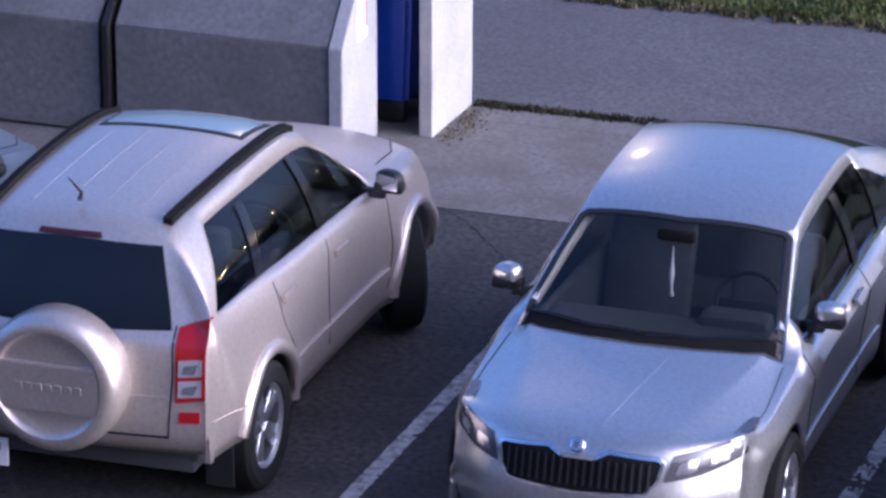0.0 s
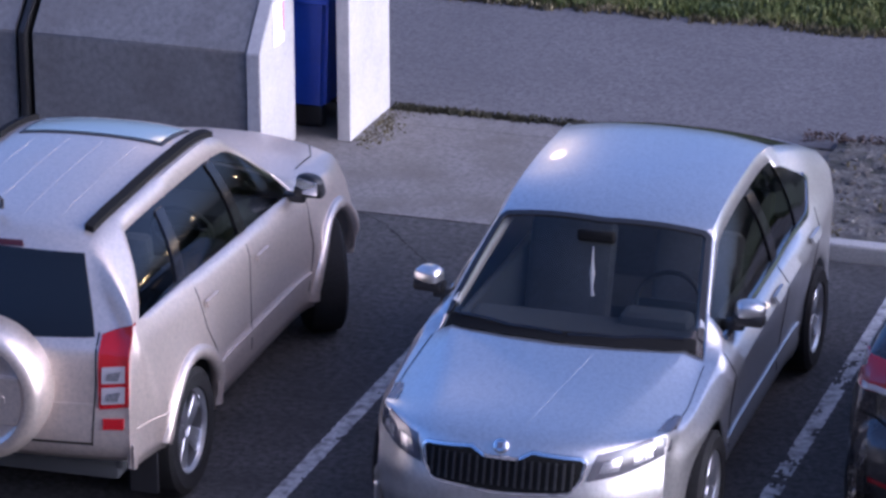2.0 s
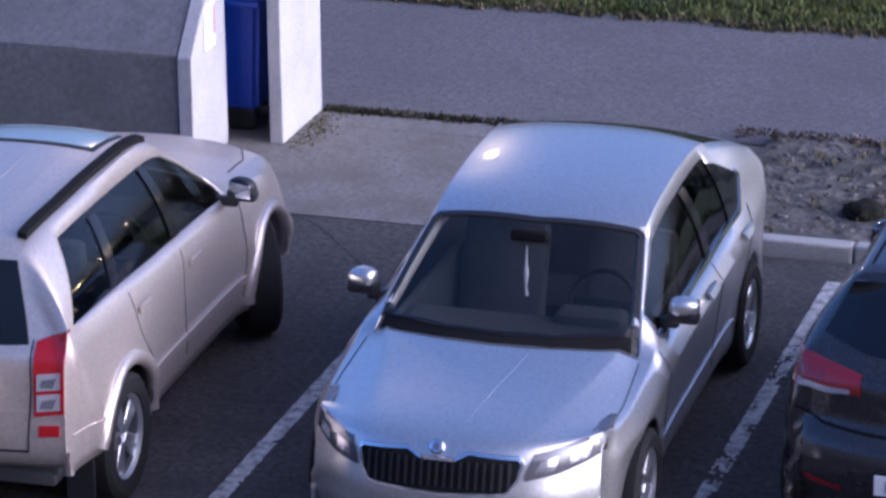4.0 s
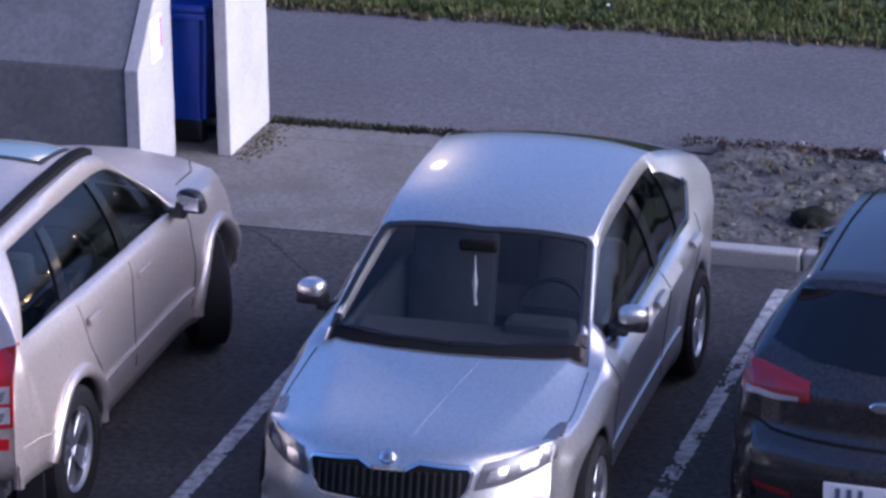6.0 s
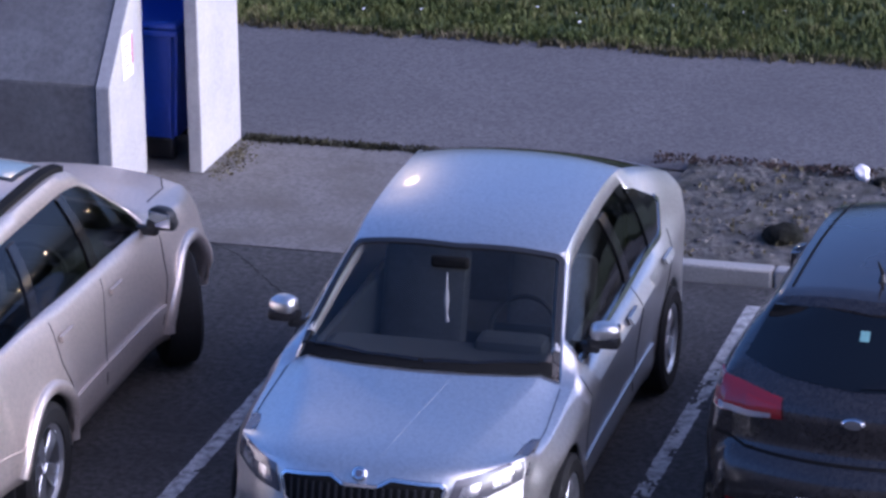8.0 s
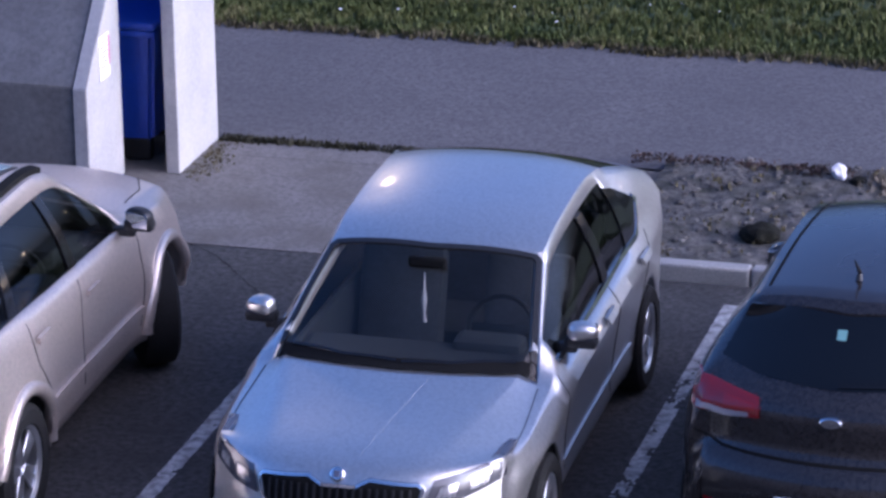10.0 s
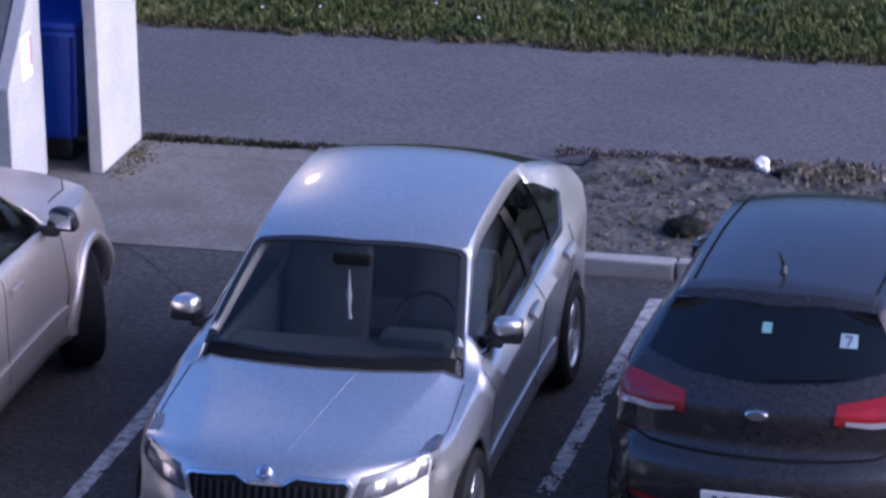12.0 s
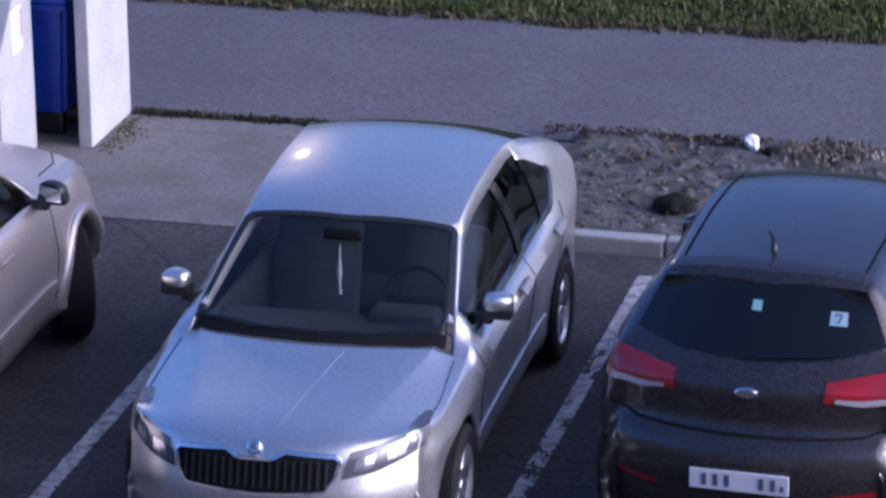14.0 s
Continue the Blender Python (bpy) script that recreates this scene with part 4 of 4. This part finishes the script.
    for line in ([(-0.62, 1.275), (-0.3, 1.15), (0.0, 1.11)], [(0.03, 1.105), (0.3, 1.145), (0.62, 1.27)]):
        part("wiper", ribbon(tree, line, "top", 0.016, 0.016, 0.012), M["gloss"], root)
    part("windscreen_frame", ribbon(tree, [(-0.70, 1.34), (-0.585, 1.98), (0, 1.93), (0.585, 1.98), (0.70, 1.34)], "top", 0.035, 0.004, 0.012, 60), M["black"], root)
    orn = tube(bmesh.new(), [(-0.02, 1.80, 1.26), (-0.02, 1.79, 1.17), (-0.018, 1.78, 1.11), (-0.02, 1.78, 1.03), (-0.015, 1.78, 0.98)], [0.003, 0.008, 0.016, 0.007, 0.012], 7)
    for s in (-1, 1):
        part("pillar_trim", tube(bmesh.new(), [(s * 0.685, 1.40, 0.995), (s * 0.625, 1.70, 1.15), (s * 0.565, 2.0, 1.29)], [0.028, 0.026, 0.02], 8), M["pale"], root, "pale inner pillar trim")
    part("headliner", box((-0.54, 2.25, 1.33), (0.54, 3.1, 1.345), 0.006), M["pale"], root, "pale grey roof lining")
    part("hanging_ornament", orn, M["sign"], root, "pale ornament hung from the mirror")
    for s in (-1, 1):
        part("tail_light", skin(tree, [(s * 0.45, 0.78), (s * 0.78, 0.78)], [(s * 0.45, 0.93), (s * 0.76, 0.95)], "rear", 0.008, 0.02, 8, 5), M["red"], root)


sedan()


# ---------------------------------------------------------------- the beige off-roader
def suv():
    root = thing("off_road_car", pose(-1.35 - 4.42 * math.sin(radians(2.0)), -5.825 + 4.42 * math.cos(radians(2.0)), 0, 0, 0, 182.0), "beige silver off-road car with covered spare wheel", "car", "parked cars")
    S = dict(
        length=4.25, sill=0.30, flank=([0, 0.06, 0.14, 0.45, 0.8, 1], [0, 0.5, 0.95, 1, 0.95, 0.3]), axles=(0.80, 3.39), arch=0.41, wheel_r=0.345, flare=0.055, lift=0.4, tail_low=0.43, glass_z=1.1, tumble=0.035, rail=0.16,
        profile=[(0.12, 0.3), (0.03, 0.42), (0.0, 0.6), (0.02, 0.8), (0.06, 0.95), (0.2, 1.025), (0.6, 1.075), (1.0, 1.10), (1.14, 1.115), (1.45, 1.32), (1.75, 1.53), (1.95, 1.62), (2.3, 1.672),
                 (2.8, 1.68), (3.4, 1.66), (3.76, 1.63), (3.88, 1.60), (3.94, 1.53), (4.10, 1.16), (4.19, 1.1), (4.22, 0.9), (4.25, 0.62), (4.24, 0.52), (4.18, 0.46)],
        marks=(0.2, 1.14, 1.8, 2.32, 3.12, 3.5, 3.84, 3.96, 4.09),
        panes=[("windscreen", 1.14, 1.82, "top"), ("front", 1.32, 2.32, "side"), ("back", 2.32, 3.12, "side"), ("quarter", 3.12, 3.5, "side")],
        w_top=[(0, 0.62), (0.2, 0.74), (1.0, 0.76), (1.14, 0.75), (1.8, 0.565), (2.3, 0.58), (2.8, 0.585), (3.6, 0.565), (3.9, 0.56), (4.0, 0.64), (4.1, 0.78), (4.25, 0.83)],
        lean=[(2.2, 0), (3.08, 0.14), (3.5, 0.44), (3.84, 0.22), (3.96, 0.13), (4.09, 0.03), (4.25, 0)],
        w_belt=[(0, 0.66), (0.2, 0.80), (0.6, 0.835), (1.2, 0.84), (3.2, 0.835), (3.9, 0.85), (4.25, 0.86)],
        w_side=[(0, 0.7), (0.2, 0.84), (0.6, 0.88), (1.2, 0.885), (3.6, 0.89), (4.0, 0.885), (4.25, 0.86)],
        crown=[(0, 0.0), (0.1, 0.03), (0.4, 0.045), (1.14, 0.04), (1.8, 0.05), (2.5, 0.055), (3.8, 0.05), (3.96, 0.04), (4.15, 0.02), (4.25, 0.01)],
        sweep=[(0, 0.22), (0.3, 0.18), (0.8, 0.12), (1.14, 0.13), (1.8, 0.05), (2.3, 0.0), (3.7, 0.0), (3.95, -0.04), (4.25, -0.07)],
        belt=[(0, 0.85), (0.6, 0.99), (1.2, 1.06), (1.6, 1.095), (2.6, 1.135), (3.4, 1.185), (3.9, 1.205), (4.1, 1.18), (4.25, 1.0)],
        glass={"back": M["tint"], "quarter": M["tint"]}, body_label="beige silver metallic body",
        cabin_w=0.68, cowl=1.2, cabin_end=3.9, belt_z=1.05, roof_z=1.64)
    C = M["beige"]
    tree = car_shell(root, S, C)
    cabin(root, S, -0.37)
    for s in (-1, 1):
        f = "right" if s > 0 else "left"
        wheel(root, s * 0.80, 0.80, 0.355, s, 0.23, turn=28)
        wheel(root, s * 0.815, 3.39, 0.355, s, 0.23)
        t = part("tail_light", skin(tree, [(s * 0.70, 0.765), (s * 0.858, 0.785)], [(s * 0.69, 1.145), (s * 0.852, 1.205)], "rear", 0.012, 0.05, 12, 12, 0.16), M["red"], root, "tall red and clear tail light")
        for z in (0.795, 0.905):
            part("clear_lens", skin(tree, [(s * 0.715, z), (s * 0.838, z + 0.012)], [(s * 0.715, z + 0.088), (s * 0.838, z + 0.10)], "rear", 0.018, 0.012, 8, 6), M["clear"], t)
            part("lamp_bowl", skin(tree, [(s * 0.735, z + 0.02), (s * 0.80, z + 0.018)], [(s * 0.745, z + 0.06), (s * 0.82, z + 0.075)], "rear", 0.021, 0.005, 8, 6), M["bowl"], t)
        part("rear_reflector", skin(tree, [(s * 0.72, 0.655), (s * 0.83, 0.66)], [(s * 0.72, 0.715), (s * 0.83, 0.72)], "rear", 0.01, 0.02, 6, 4), M["red"], root)
        door_mirror(root, s * 0.965, 1.50, 1.15, s, M["black"], size=0.92)
        handle(root, tree, 2.16, 0.95, s, C)
        handle(root, tree, 3.02, 0.98, s, C)
        part("door_seam", ribbon(tree, [(1.28, 1.0), (1.26, 0.7), (1.32, 0.42)], f, 0.0035), M["seam"], root)
        part("door_seam", ribbon(tree, [(2.32, 1.06), (2.32, 0.7), (2.3, 0.42)], f, 0.0035), M["seam"], root)
        part("door_seam", ribbon(tree, [(3.17, 1.1), (3.12, 0.85), (2.98, 0.6), (2.92, 0.42)], f, 0.0035), M["seam"], root)
        part("pillar_cover", skin(tree, [(2.25, 1.125), (2.37, 1.13)], [(2.27, 1.525), (2.37, 1.525)], f, 0.005, 0.02, 6, 10), M["gloss"], root)
        part("pillar_cover", skin(tree, [(3.22, 1.18), (3.34, 1.185)], [(3.08, 1.52), (3.18, 1.52)], f, 0.005, 0.02, 6, 10), M["gloss"], root)
        part("side_moulding", ribbon(tree, [(1.3, 0.52), (2.92, 0.54)], f, 0.045, 0.015), C, root)
        for ya in S["axles"]:
            lip = []
            for k in range(25):
                a, q = math.pi * (k / 24), S["arch"] + 0.035
                y, z = ya + q * math.cos(a), S["wheel_r"] + q * math.sin(a) * 1.0
                hit = tree.ray_cast(Vector((s * 9, y, max(z, 0.4))), Vector((-s, 0, 0)))[0]
                if hit:
                    lip.append((hit.x - s * 0.012, y, z))
            part("wheel_arch_lip", tube(bmesh.new(), lip, 0.042, 10), C, root)
        part("bumper_seam", ribbon(tree, [(3.80, 0.625), (4.1, 0.635)], f, 0.012, 0.006), C, root)
        rail = part("roof_rail", ribbon(tree, [(s * 0.53, 1.98), (s * 0.535, 2.6), (s * 0.525, 3.3), (s * 0.505, 3.76)], "top", 0.052, 0.035, 0.04, 40), M["seam"], root, "black roof rail")
        part("mud_flap", box((min(s * 0.72, s * 0.88), 3.82, 0.16), (max(s * 0.72, s * 0.88), 3.84, 0.4), 0.005), M["black"], root)
    # rear door: window, lower seam, handle, high brake light
    part("rear_window", skin(tree, [(-0.65, 1.13), (0.0, 1.11), (0.65, 1.13)], [(-0.53, 1.515), (0, 1.53), (0.53, 1.515)], "rear", 0.006, 0.02, 20, 10), plain_glass, root, "dark rear window")
    part("brake_light", skin(tree, [(-0.2, 1.535), (0.16, 1.535)], [(-0.19, 1.56), (0.15, 1.56)], "rear", 0.012, 0.02, 8, 3), M["brake"], root)
    part("tailgate_seam", ribbon(tree, [(-0.66, 0.56), (-0.68, 0.9), (-0.67, 1.15)], "rear", 0.007), M["seam"], root)
    part("tailgate_seam", ribbon(tree, [(0.66, 0.56), (0.68, 0.9), (0.67, 1.15)], "rear", 0.007), M["seam"], root)
    part("tailgate_seam", ribbon(tree, [(-0.66, 0.57), (0.66, 0.57)], "rear", 0.012), M["seam"], root)
    part("tailgate_crease", ribbon(tree, [(-0.66, 0.785), (0.66, 0.785)], "rear", 0.012, 0.007), C, root)
    part("tailgate_handle", skin(tree, [(0.44, 1.02), (0.62, 1.02)], [(0.44, 1.06), (0.62, 1.06)], "rear", 0.025, 0.03, 6, 3), C, root)
    part("rear_wiper", ribbon(tree, [(-0.1, 1.13), (0.45, 1.15)], "rear", 0.014, 0.018, 0.012), M["gloss"], root)
    # spare wheel under a hard cover
    SX, SZ, R = -0.075, 0.865, 0.39
    cov = lathe(bmesh.new(), [(-0.02, R * 0.97), (0.08, R), (0.15, R * 0.99), (0.185, R * 0.955), (0.208, R * 0.90), (0.219, R * 0.83), (0.219, R * 0.77), (0.205, R * 0.735), (0.195, R * 0.70), (0.196, R * 0.5), (0.198, 0.0)], 64, "y")
    cov.transform(Matrix.Translation((SX, 4.2, SZ)))
    sp = part("spare_wheel_cover", closed(cov), C, root, "round beige hard spare wheel cover with recessed face")
    # a wide band across the recessed face, its ends following the rim
    band, ends = bmesh.new(), []
    for k in range(9):
        z = -0.15 + 0.27 * k / 8
        ends.append((math.sqrt((R * 0.755) ** 2 - z * z), z))
    ring = [(x, z) for x, z in ends] + [(-x, z) for x, z in ends[::-1]]
    face = band.faces.new([band.verts.new((SX + x, 4.375, SZ + z)) for x, z in ring])
    up = bmesh.ops.extrude_face_region(band, geom=[face])["geom"]
    for v in [g for g in up if isinstance(g, bmesh.types.BMVert)]:
        v.co.y = 4.420 - 0.05 * (v.co.x - SX) ** 2
    closed(band)
    bmesh.ops.bevel(band, geom=[e for e in band.edges if all(v.co.y > 4.38 for v in e.verts)], offset=0.008, segments=2, affect="EDGES")
    part("raised_band", band, C, sp)
    for k in range(7):
        x = SX - 0.19 + k * 0.055
        part("emblem_bar", box((x, 4.412, SZ - 0.03), (x + 0.04, 4.4195, SZ + 0.012), 0.003), C, sp)
    number_plate(root, 0.385, 4.265, 0.395, 1, 0, True)
    # roof: sunroof, ribs, aerial
    sr = part("sunroof", skin(tree, [(-0.44, 2.03), (0.44, 2.03)], [(-0.43, 2.46), (0.43, 2.46)], "top", 0.006, 0.02, 14, 5), M["black"], root)
    part("sunroof_glass", skin(tree, [(-0.41, 2.06), (0.41, 2.06)], [(-0.40, 2.43), (0.40, 2.43)], "top", 0.010, 0.006, 14, 5), plain_roof, sr)
    for x in (-0.3, -0.1, 0.1, 0.3):
        part("roof_rib", ribbon(tree, [(x, 2.55), (x, 3.7)], "top", 0.03, 0.0012, 0.014, 20), C, root)
    ae = tube(bmesh.new(), [(0, 3.74, 1.66), (0, 3.72, 1.70), (0, 3.88, 1.83)], [0.018, 0.010, 0.004], 8)
    part("aerial", ae, M["black"], root)
    for s in (-1, 1):
        part("headlight", skin(tree, [(s * 0.48, 0.68), (s * 0.74, 0.70)], [(s * 0.48, 0.83), (s * 0.76, 0.88)], "front", 0.008, 0.03, 8, 6), M["clear"], root)
        part("bonnet_seam", ribbon(tree, [(s * 0.55, 0.25), (s * 0.68, 0.6), (s * 0.70, 0.95)], "top", 0.007), M["seam"], root)


plain_roof = plain("sunroof_glass", (0.24, 0.31, 0.33), 0.05, spec=0.8)
suv()


# ---------------------------------------------------------------- the dark hatchback
def hatch():
    yaw = -3.0
    L = 4.06
    a = radians(yaw)
    root = thing("hatchback_car", pose(3.88 - L * math.sin(a), -4.7 + L * math.cos(a), 0, 0, 0, 180 + yaw), "dark glossy hatchback car parked nose in, dusty", "car", "parked cars")
    S = dict(
        length=4.06, sill=0.2, axles=(0.84, 3.42), arch=0.365, wheel_r=0.31, flare=0.012, glass_z=0.98, tumble=0.025,
        profile=[(0.1, 0.2), (0.02, 0.35), (0.0, 0.5), (0.03, 0.68), (0.1, 0.76), (0.3, 0.84), (0.8, 0.96), (0.98, 1.0), (1.3, 1.2), (1.6, 1.4), (1.85, 1.47), (2.3, 1.51), (2.8, 1.505), (3.3, 1.475),
                 (3.48, 1.455), (3.53, 1.42), (3.76, 1.13), (3.88, 1.04), (3.945, 0.98), (3.95, 0.87), (3.94, 0.755), (4.05, 0.705), (4.09, 0.61), (4.085, 0.5), (4.04, 0.35), (3.95, 0.24)],
        marks=(0.3, 0.98, 1.62, 2.3, 2.38, 3.05, 3.12, 3.5),
        panes=[("windscreen", 0.98, 1.64, "top"), ("front", 1.25, 2.3, "side"), ("back", 2.38, 3.15, "side")],
        w_top=[(0, 0.55), (0.2, 0.66), (0.98, 0.69), (1.62, 0.57), (2.5, 0.56), (3.3, 0.545), (3.5, 0.55), (3.85, 0.68), (4.06, 0.70)],
        w_belt=[(0, 0.6), (0.2, 0.74), (0.6, 0.79), (1.1, 0.81), (3.0, 0.81), (3.6, 0.79), (4.06, 0.70)],
        w_side=[(0, 0.66), (0.2, 0.79), (0.6, 0.85), (1.1, 0.862), (3.3, 0.862), (3.8, 0.84), (4.06, 0.76)],
        crown=[(0, 0.0), (0.1, 0.02), (0.4, 0.05), (0.98, 0.04), (1.75, 0.04), (2.5, 0.05), (3.4, 0.045), (3.62, 0.04), (4.06, 0.01)],
        sweep=[(0, 0.28), (0.3, 0.25), (0.98, 0.2), (1.75, 0.06), (2.4, 0.0), (3.4, -0.02), (3.62, -0.07), (4.06, -0.17)],
        belt=[(0, 0.72), (0.5, 0.85), (1.1, 0.95), (1.6, 0.98), (3.0, 1.03), (3.6, 1.07), (3.9, 1.05), (4.06, 0.9)],
        glass={"back": M["tint"]}, body_label="dark glossy metallic body",
        cabin_w=0.64, cowl=1.05, cabin_end=3.6, belt_z=0.98, roof_z=1.48)
    C = M["dark"]
    tree = car_shell(root, S, C)
    cabin(root, S, -0.36)
    for s in (-1, 1):
        f = "right" if s > 0 else "left"
        wheel(root, s * 0.76, 0.84, 0.31, s)
        wheel(root, s * 0.76, 3.42, 0.31, s)
        t = part("tail_light", skin(tree, [(s * 0.39, 0.925), (s * 0.6, 0.905), (s * 0.80, 0.91)], [(s * 0.40, 1.02), (s * 0.6, 1.045), (s * 0.785, 1.065)], "rear", 0.012, 0.04, 12, 8), M["red_dark"], root, "red tail light with clear lower strip")
        part("lit_band", skin(tree, [(s * 0.42, 0.96), (s * 0.6, 0.95)], [(s * 0.42, 0.99), (s * 0.6, 1.01)], "rear", 0.017, 0.01, 8, 4), M["red"], t)
        part("clear_strip", skin(tree, [(s * 0.45, 0.925), (s * 0.58, 0.905), (s * 0.76, 0.915)], [(s * 0.45, 0.945), (s * 0.58, 0.935), (s * 0.76, 0.945)], "rear", 0.018, 0.012, 10, 3), M["clear"], t)
        part("bumper_reflector", skin(tree, [(s * 0.46, 0.42), (s * 0.68, 0.44)], [(s * 0.46, 0.45), (s * 0.68, 0.47)], "rear", 0.006, 0.02, 6, 3), M["red_dark"], root)
        door_mirror(root, s * 0.86, 1.42, 0.93, s, C)
        part("door_seam", ribbon(tree, [(2.34, 1.0), (2.34, 0.6), (2.3, 0.33)], f, 0.0055), M["seam"], root)
        part("roof_seam", ribbon(tree, [(s * 0.49, 1.85), (s * 0.50, 2.6), (s * 0.485, 3.36)], "top", 0.014, 0.004, 0.012, 30), M["seam"], root)
        part("bumper_seam", ribbon(tree, [(s * 0.80, 0.80), (s * 0.6, 0.74), (s * 0.45, 0.735), (0, 0.735)], "rear", 0.012), M["seam"], root)
    part("rear_window", skin(tree, [(-0.66, 1.15), (-0.42, 1.105), (0, 1.085), (0.42, 1.105), (0.66, 1.15)], [(-0.53, 1.41), (0, 1.425), (0.53, 1.41)], "rear", 0.006, 0.02, 20, 8), plain_glass, root, "dark rear window with stickers")
    part("roof_spoiler", skin(tree, [(-0.5, 3.36), (0, 3.38), (0.5, 3.36)], [(-0.5, 3.50), (0, 3.55), (0.5, 3.50)], "top", 0.02, 0.03, 20, 4), C, root)
    part("rear_wiper", ribbon(tree, [(0.0, 1.11), (-0.42, 1.13)], "rear", 0.014, 0.02, 0.015), M["gloss"], root)
    part("sticker", skin(tree, [(-0.45, 1.245), (-0.36, 1.25)], [(-0.445, 1.305), (-0.36, 1.31)], "rear", 0.010, 0.003, 4, 4), sticker_m, root, "pale blue window sticker")
    part("sticker_mark", ribbon(tree, [(-0.38, 1.298), (-0.42, 1.296), (-0.40, 1.258)], "rear", 0.010, 0.0145, 0.003, 10), M["ink"], root)
    part("sticker", skin(tree, [(0.0, 1.295), (0.05, 1.295)], [(0.0, 1.34), (0.05, 1.34)], "rear", 0.010, 0.003, 4, 4), sticker_g, root, "small green window sticker")
    bd = lathe(bmesh.new(), [(0.02, 0.0), (0.018, 0.05), (0.010, 0.062), (-0.02, 0.064)], 28, "y")
    bd.transform(Matrix.Translation((0, 3.955, 0.96)) @ Matrix.Diagonal((1, 1, 0.5, 1)))
    part("badge", closed(bd), M["chrome"], root, "oval chrome emblem")
    number_plate(root, 0, 4.10, 0.525, 1)
    ae = tube(bmesh.new(), [(0.03, 3.22, 1.475), (0.03, 3.2, 1.52), (0.03, 3.33, 1.63)], [0.02, 0.012, 0.004], 8)
    part("aerial", ae, M["black"], root)


sticker_m = plain("sticker_blue", (0.30, 0.43, 0.48), 0.5)
sticker_g = plain("sticker_green", (0.25, 0.5, 0.45), 0.5)
hatch()


# ---------------------------------------------------------------- the pale blue car beyond
def blue_car():
    root = thing("compact_car", pose(-4.02, -1.42, 0, 0, 0, 181), "pale blue compact car parked nose in", "car", "parked cars")
    S = dict(
        length=4.1, sill=0.2, axles=(0.84, 3.42), arch=0.36, wheel_r=0.31, flare=0.012, glass_z=0.98, tumble=0.025,
        profile=[(0.1, 0.2), (0.02, 0.35), (0.0, 0.5), (0.03, 0.68), (0.1, 0.76), (0.3, 0.84), (0.8, 0.93), (1.02, 0.97), (1.4, 1.2), (1.8, 1.40), (2.0, 1.44), (2.4, 1.46), (2.9, 1.45), (3.4, 1.42),
                 (3.6, 1.39), (3.64, 1.36), (3.80, 1.16), (3.92, 1.08), (3.97, 1.04), (4.0, 0.9), (4.06, 0.7), (4.1, 0.55), (4.06, 0.35), (3.95, 0.24)],
        marks=(0.3, 1.02, 1.78, 2.3, 2.38, 3.05, 3.12, 3.6),
        panes=[("windscreen", 1.02, 1.8, "top"), ("front", 1.3, 2.3, "side"), ("back", 2.38, 3.15, "side")],
        w_top=[(0, 0.55), (0.2, 0.68), (1.02, 0.71), (1.8, 0.57), (3.4, 0.55), (3.6, 0.55), (3.9, 0.68), (4.1, 0.70)],
        w_belt=[(0, 0.6), (0.2, 0.76), (0.6, 0.81), (1.1, 0.83), (3.0, 0.83), (3.6, 0.8), (4.1, 0.70)],
        w_side=[(0, 0.66), (0.2, 0.81), (0.6, 0.87), (1.1, 0.88), (3.3, 0.88), (3.8, 0.85), (4.1, 0.76)],
        crown=[(0, 0.0), (0.1, 0.02), (0.4, 0.05), (1.02, 0.04), (1.8, 0.04), (2.5, 0.05), (3.4, 0.045), (3.62, 0.04), (4.1, 0.01)],
        sweep=[(0, 0.28), (0.3, 0.25), (1.02, 0.2), (1.8, 0.06), (2.4, 0.0), (3.4, -0.02), (3.62, -0.07), (4.1, -0.17)],
        belt=[(0, 0.72), (0.5, 0.83), (1.1, 0.92), (1.6, 0.95), (3.0, 1.0), (3.6, 1.04), (3.9, 1.03), (4.1, 0.9)],
        glass={}, body_label="pale blue metallic body",
        cabin_w=0.64, cowl=1.08, cabin_end=3.6, belt_z=0.95, roof_z=1.43)
    tree = car_shell(root, S, M["blue"])
    cabin(root, S, -0.36)
    for s in (-1, 1):
        wheel(root, s * 0.78, 0.84, 0.31, s)
        wheel(root, s * 0.78, 3.42, 0.31, s)
        door_mirror(root, s * 0.97, 1.58, 1.0, s, M["black"])
        part("bonnet_seam", ribbon(tree, [(s * 0.55, 0.3), (s * 0.70, 0.6), (s * 0.74, 1.12)], "top", 0.007), M["seam"], root)


blue_car()
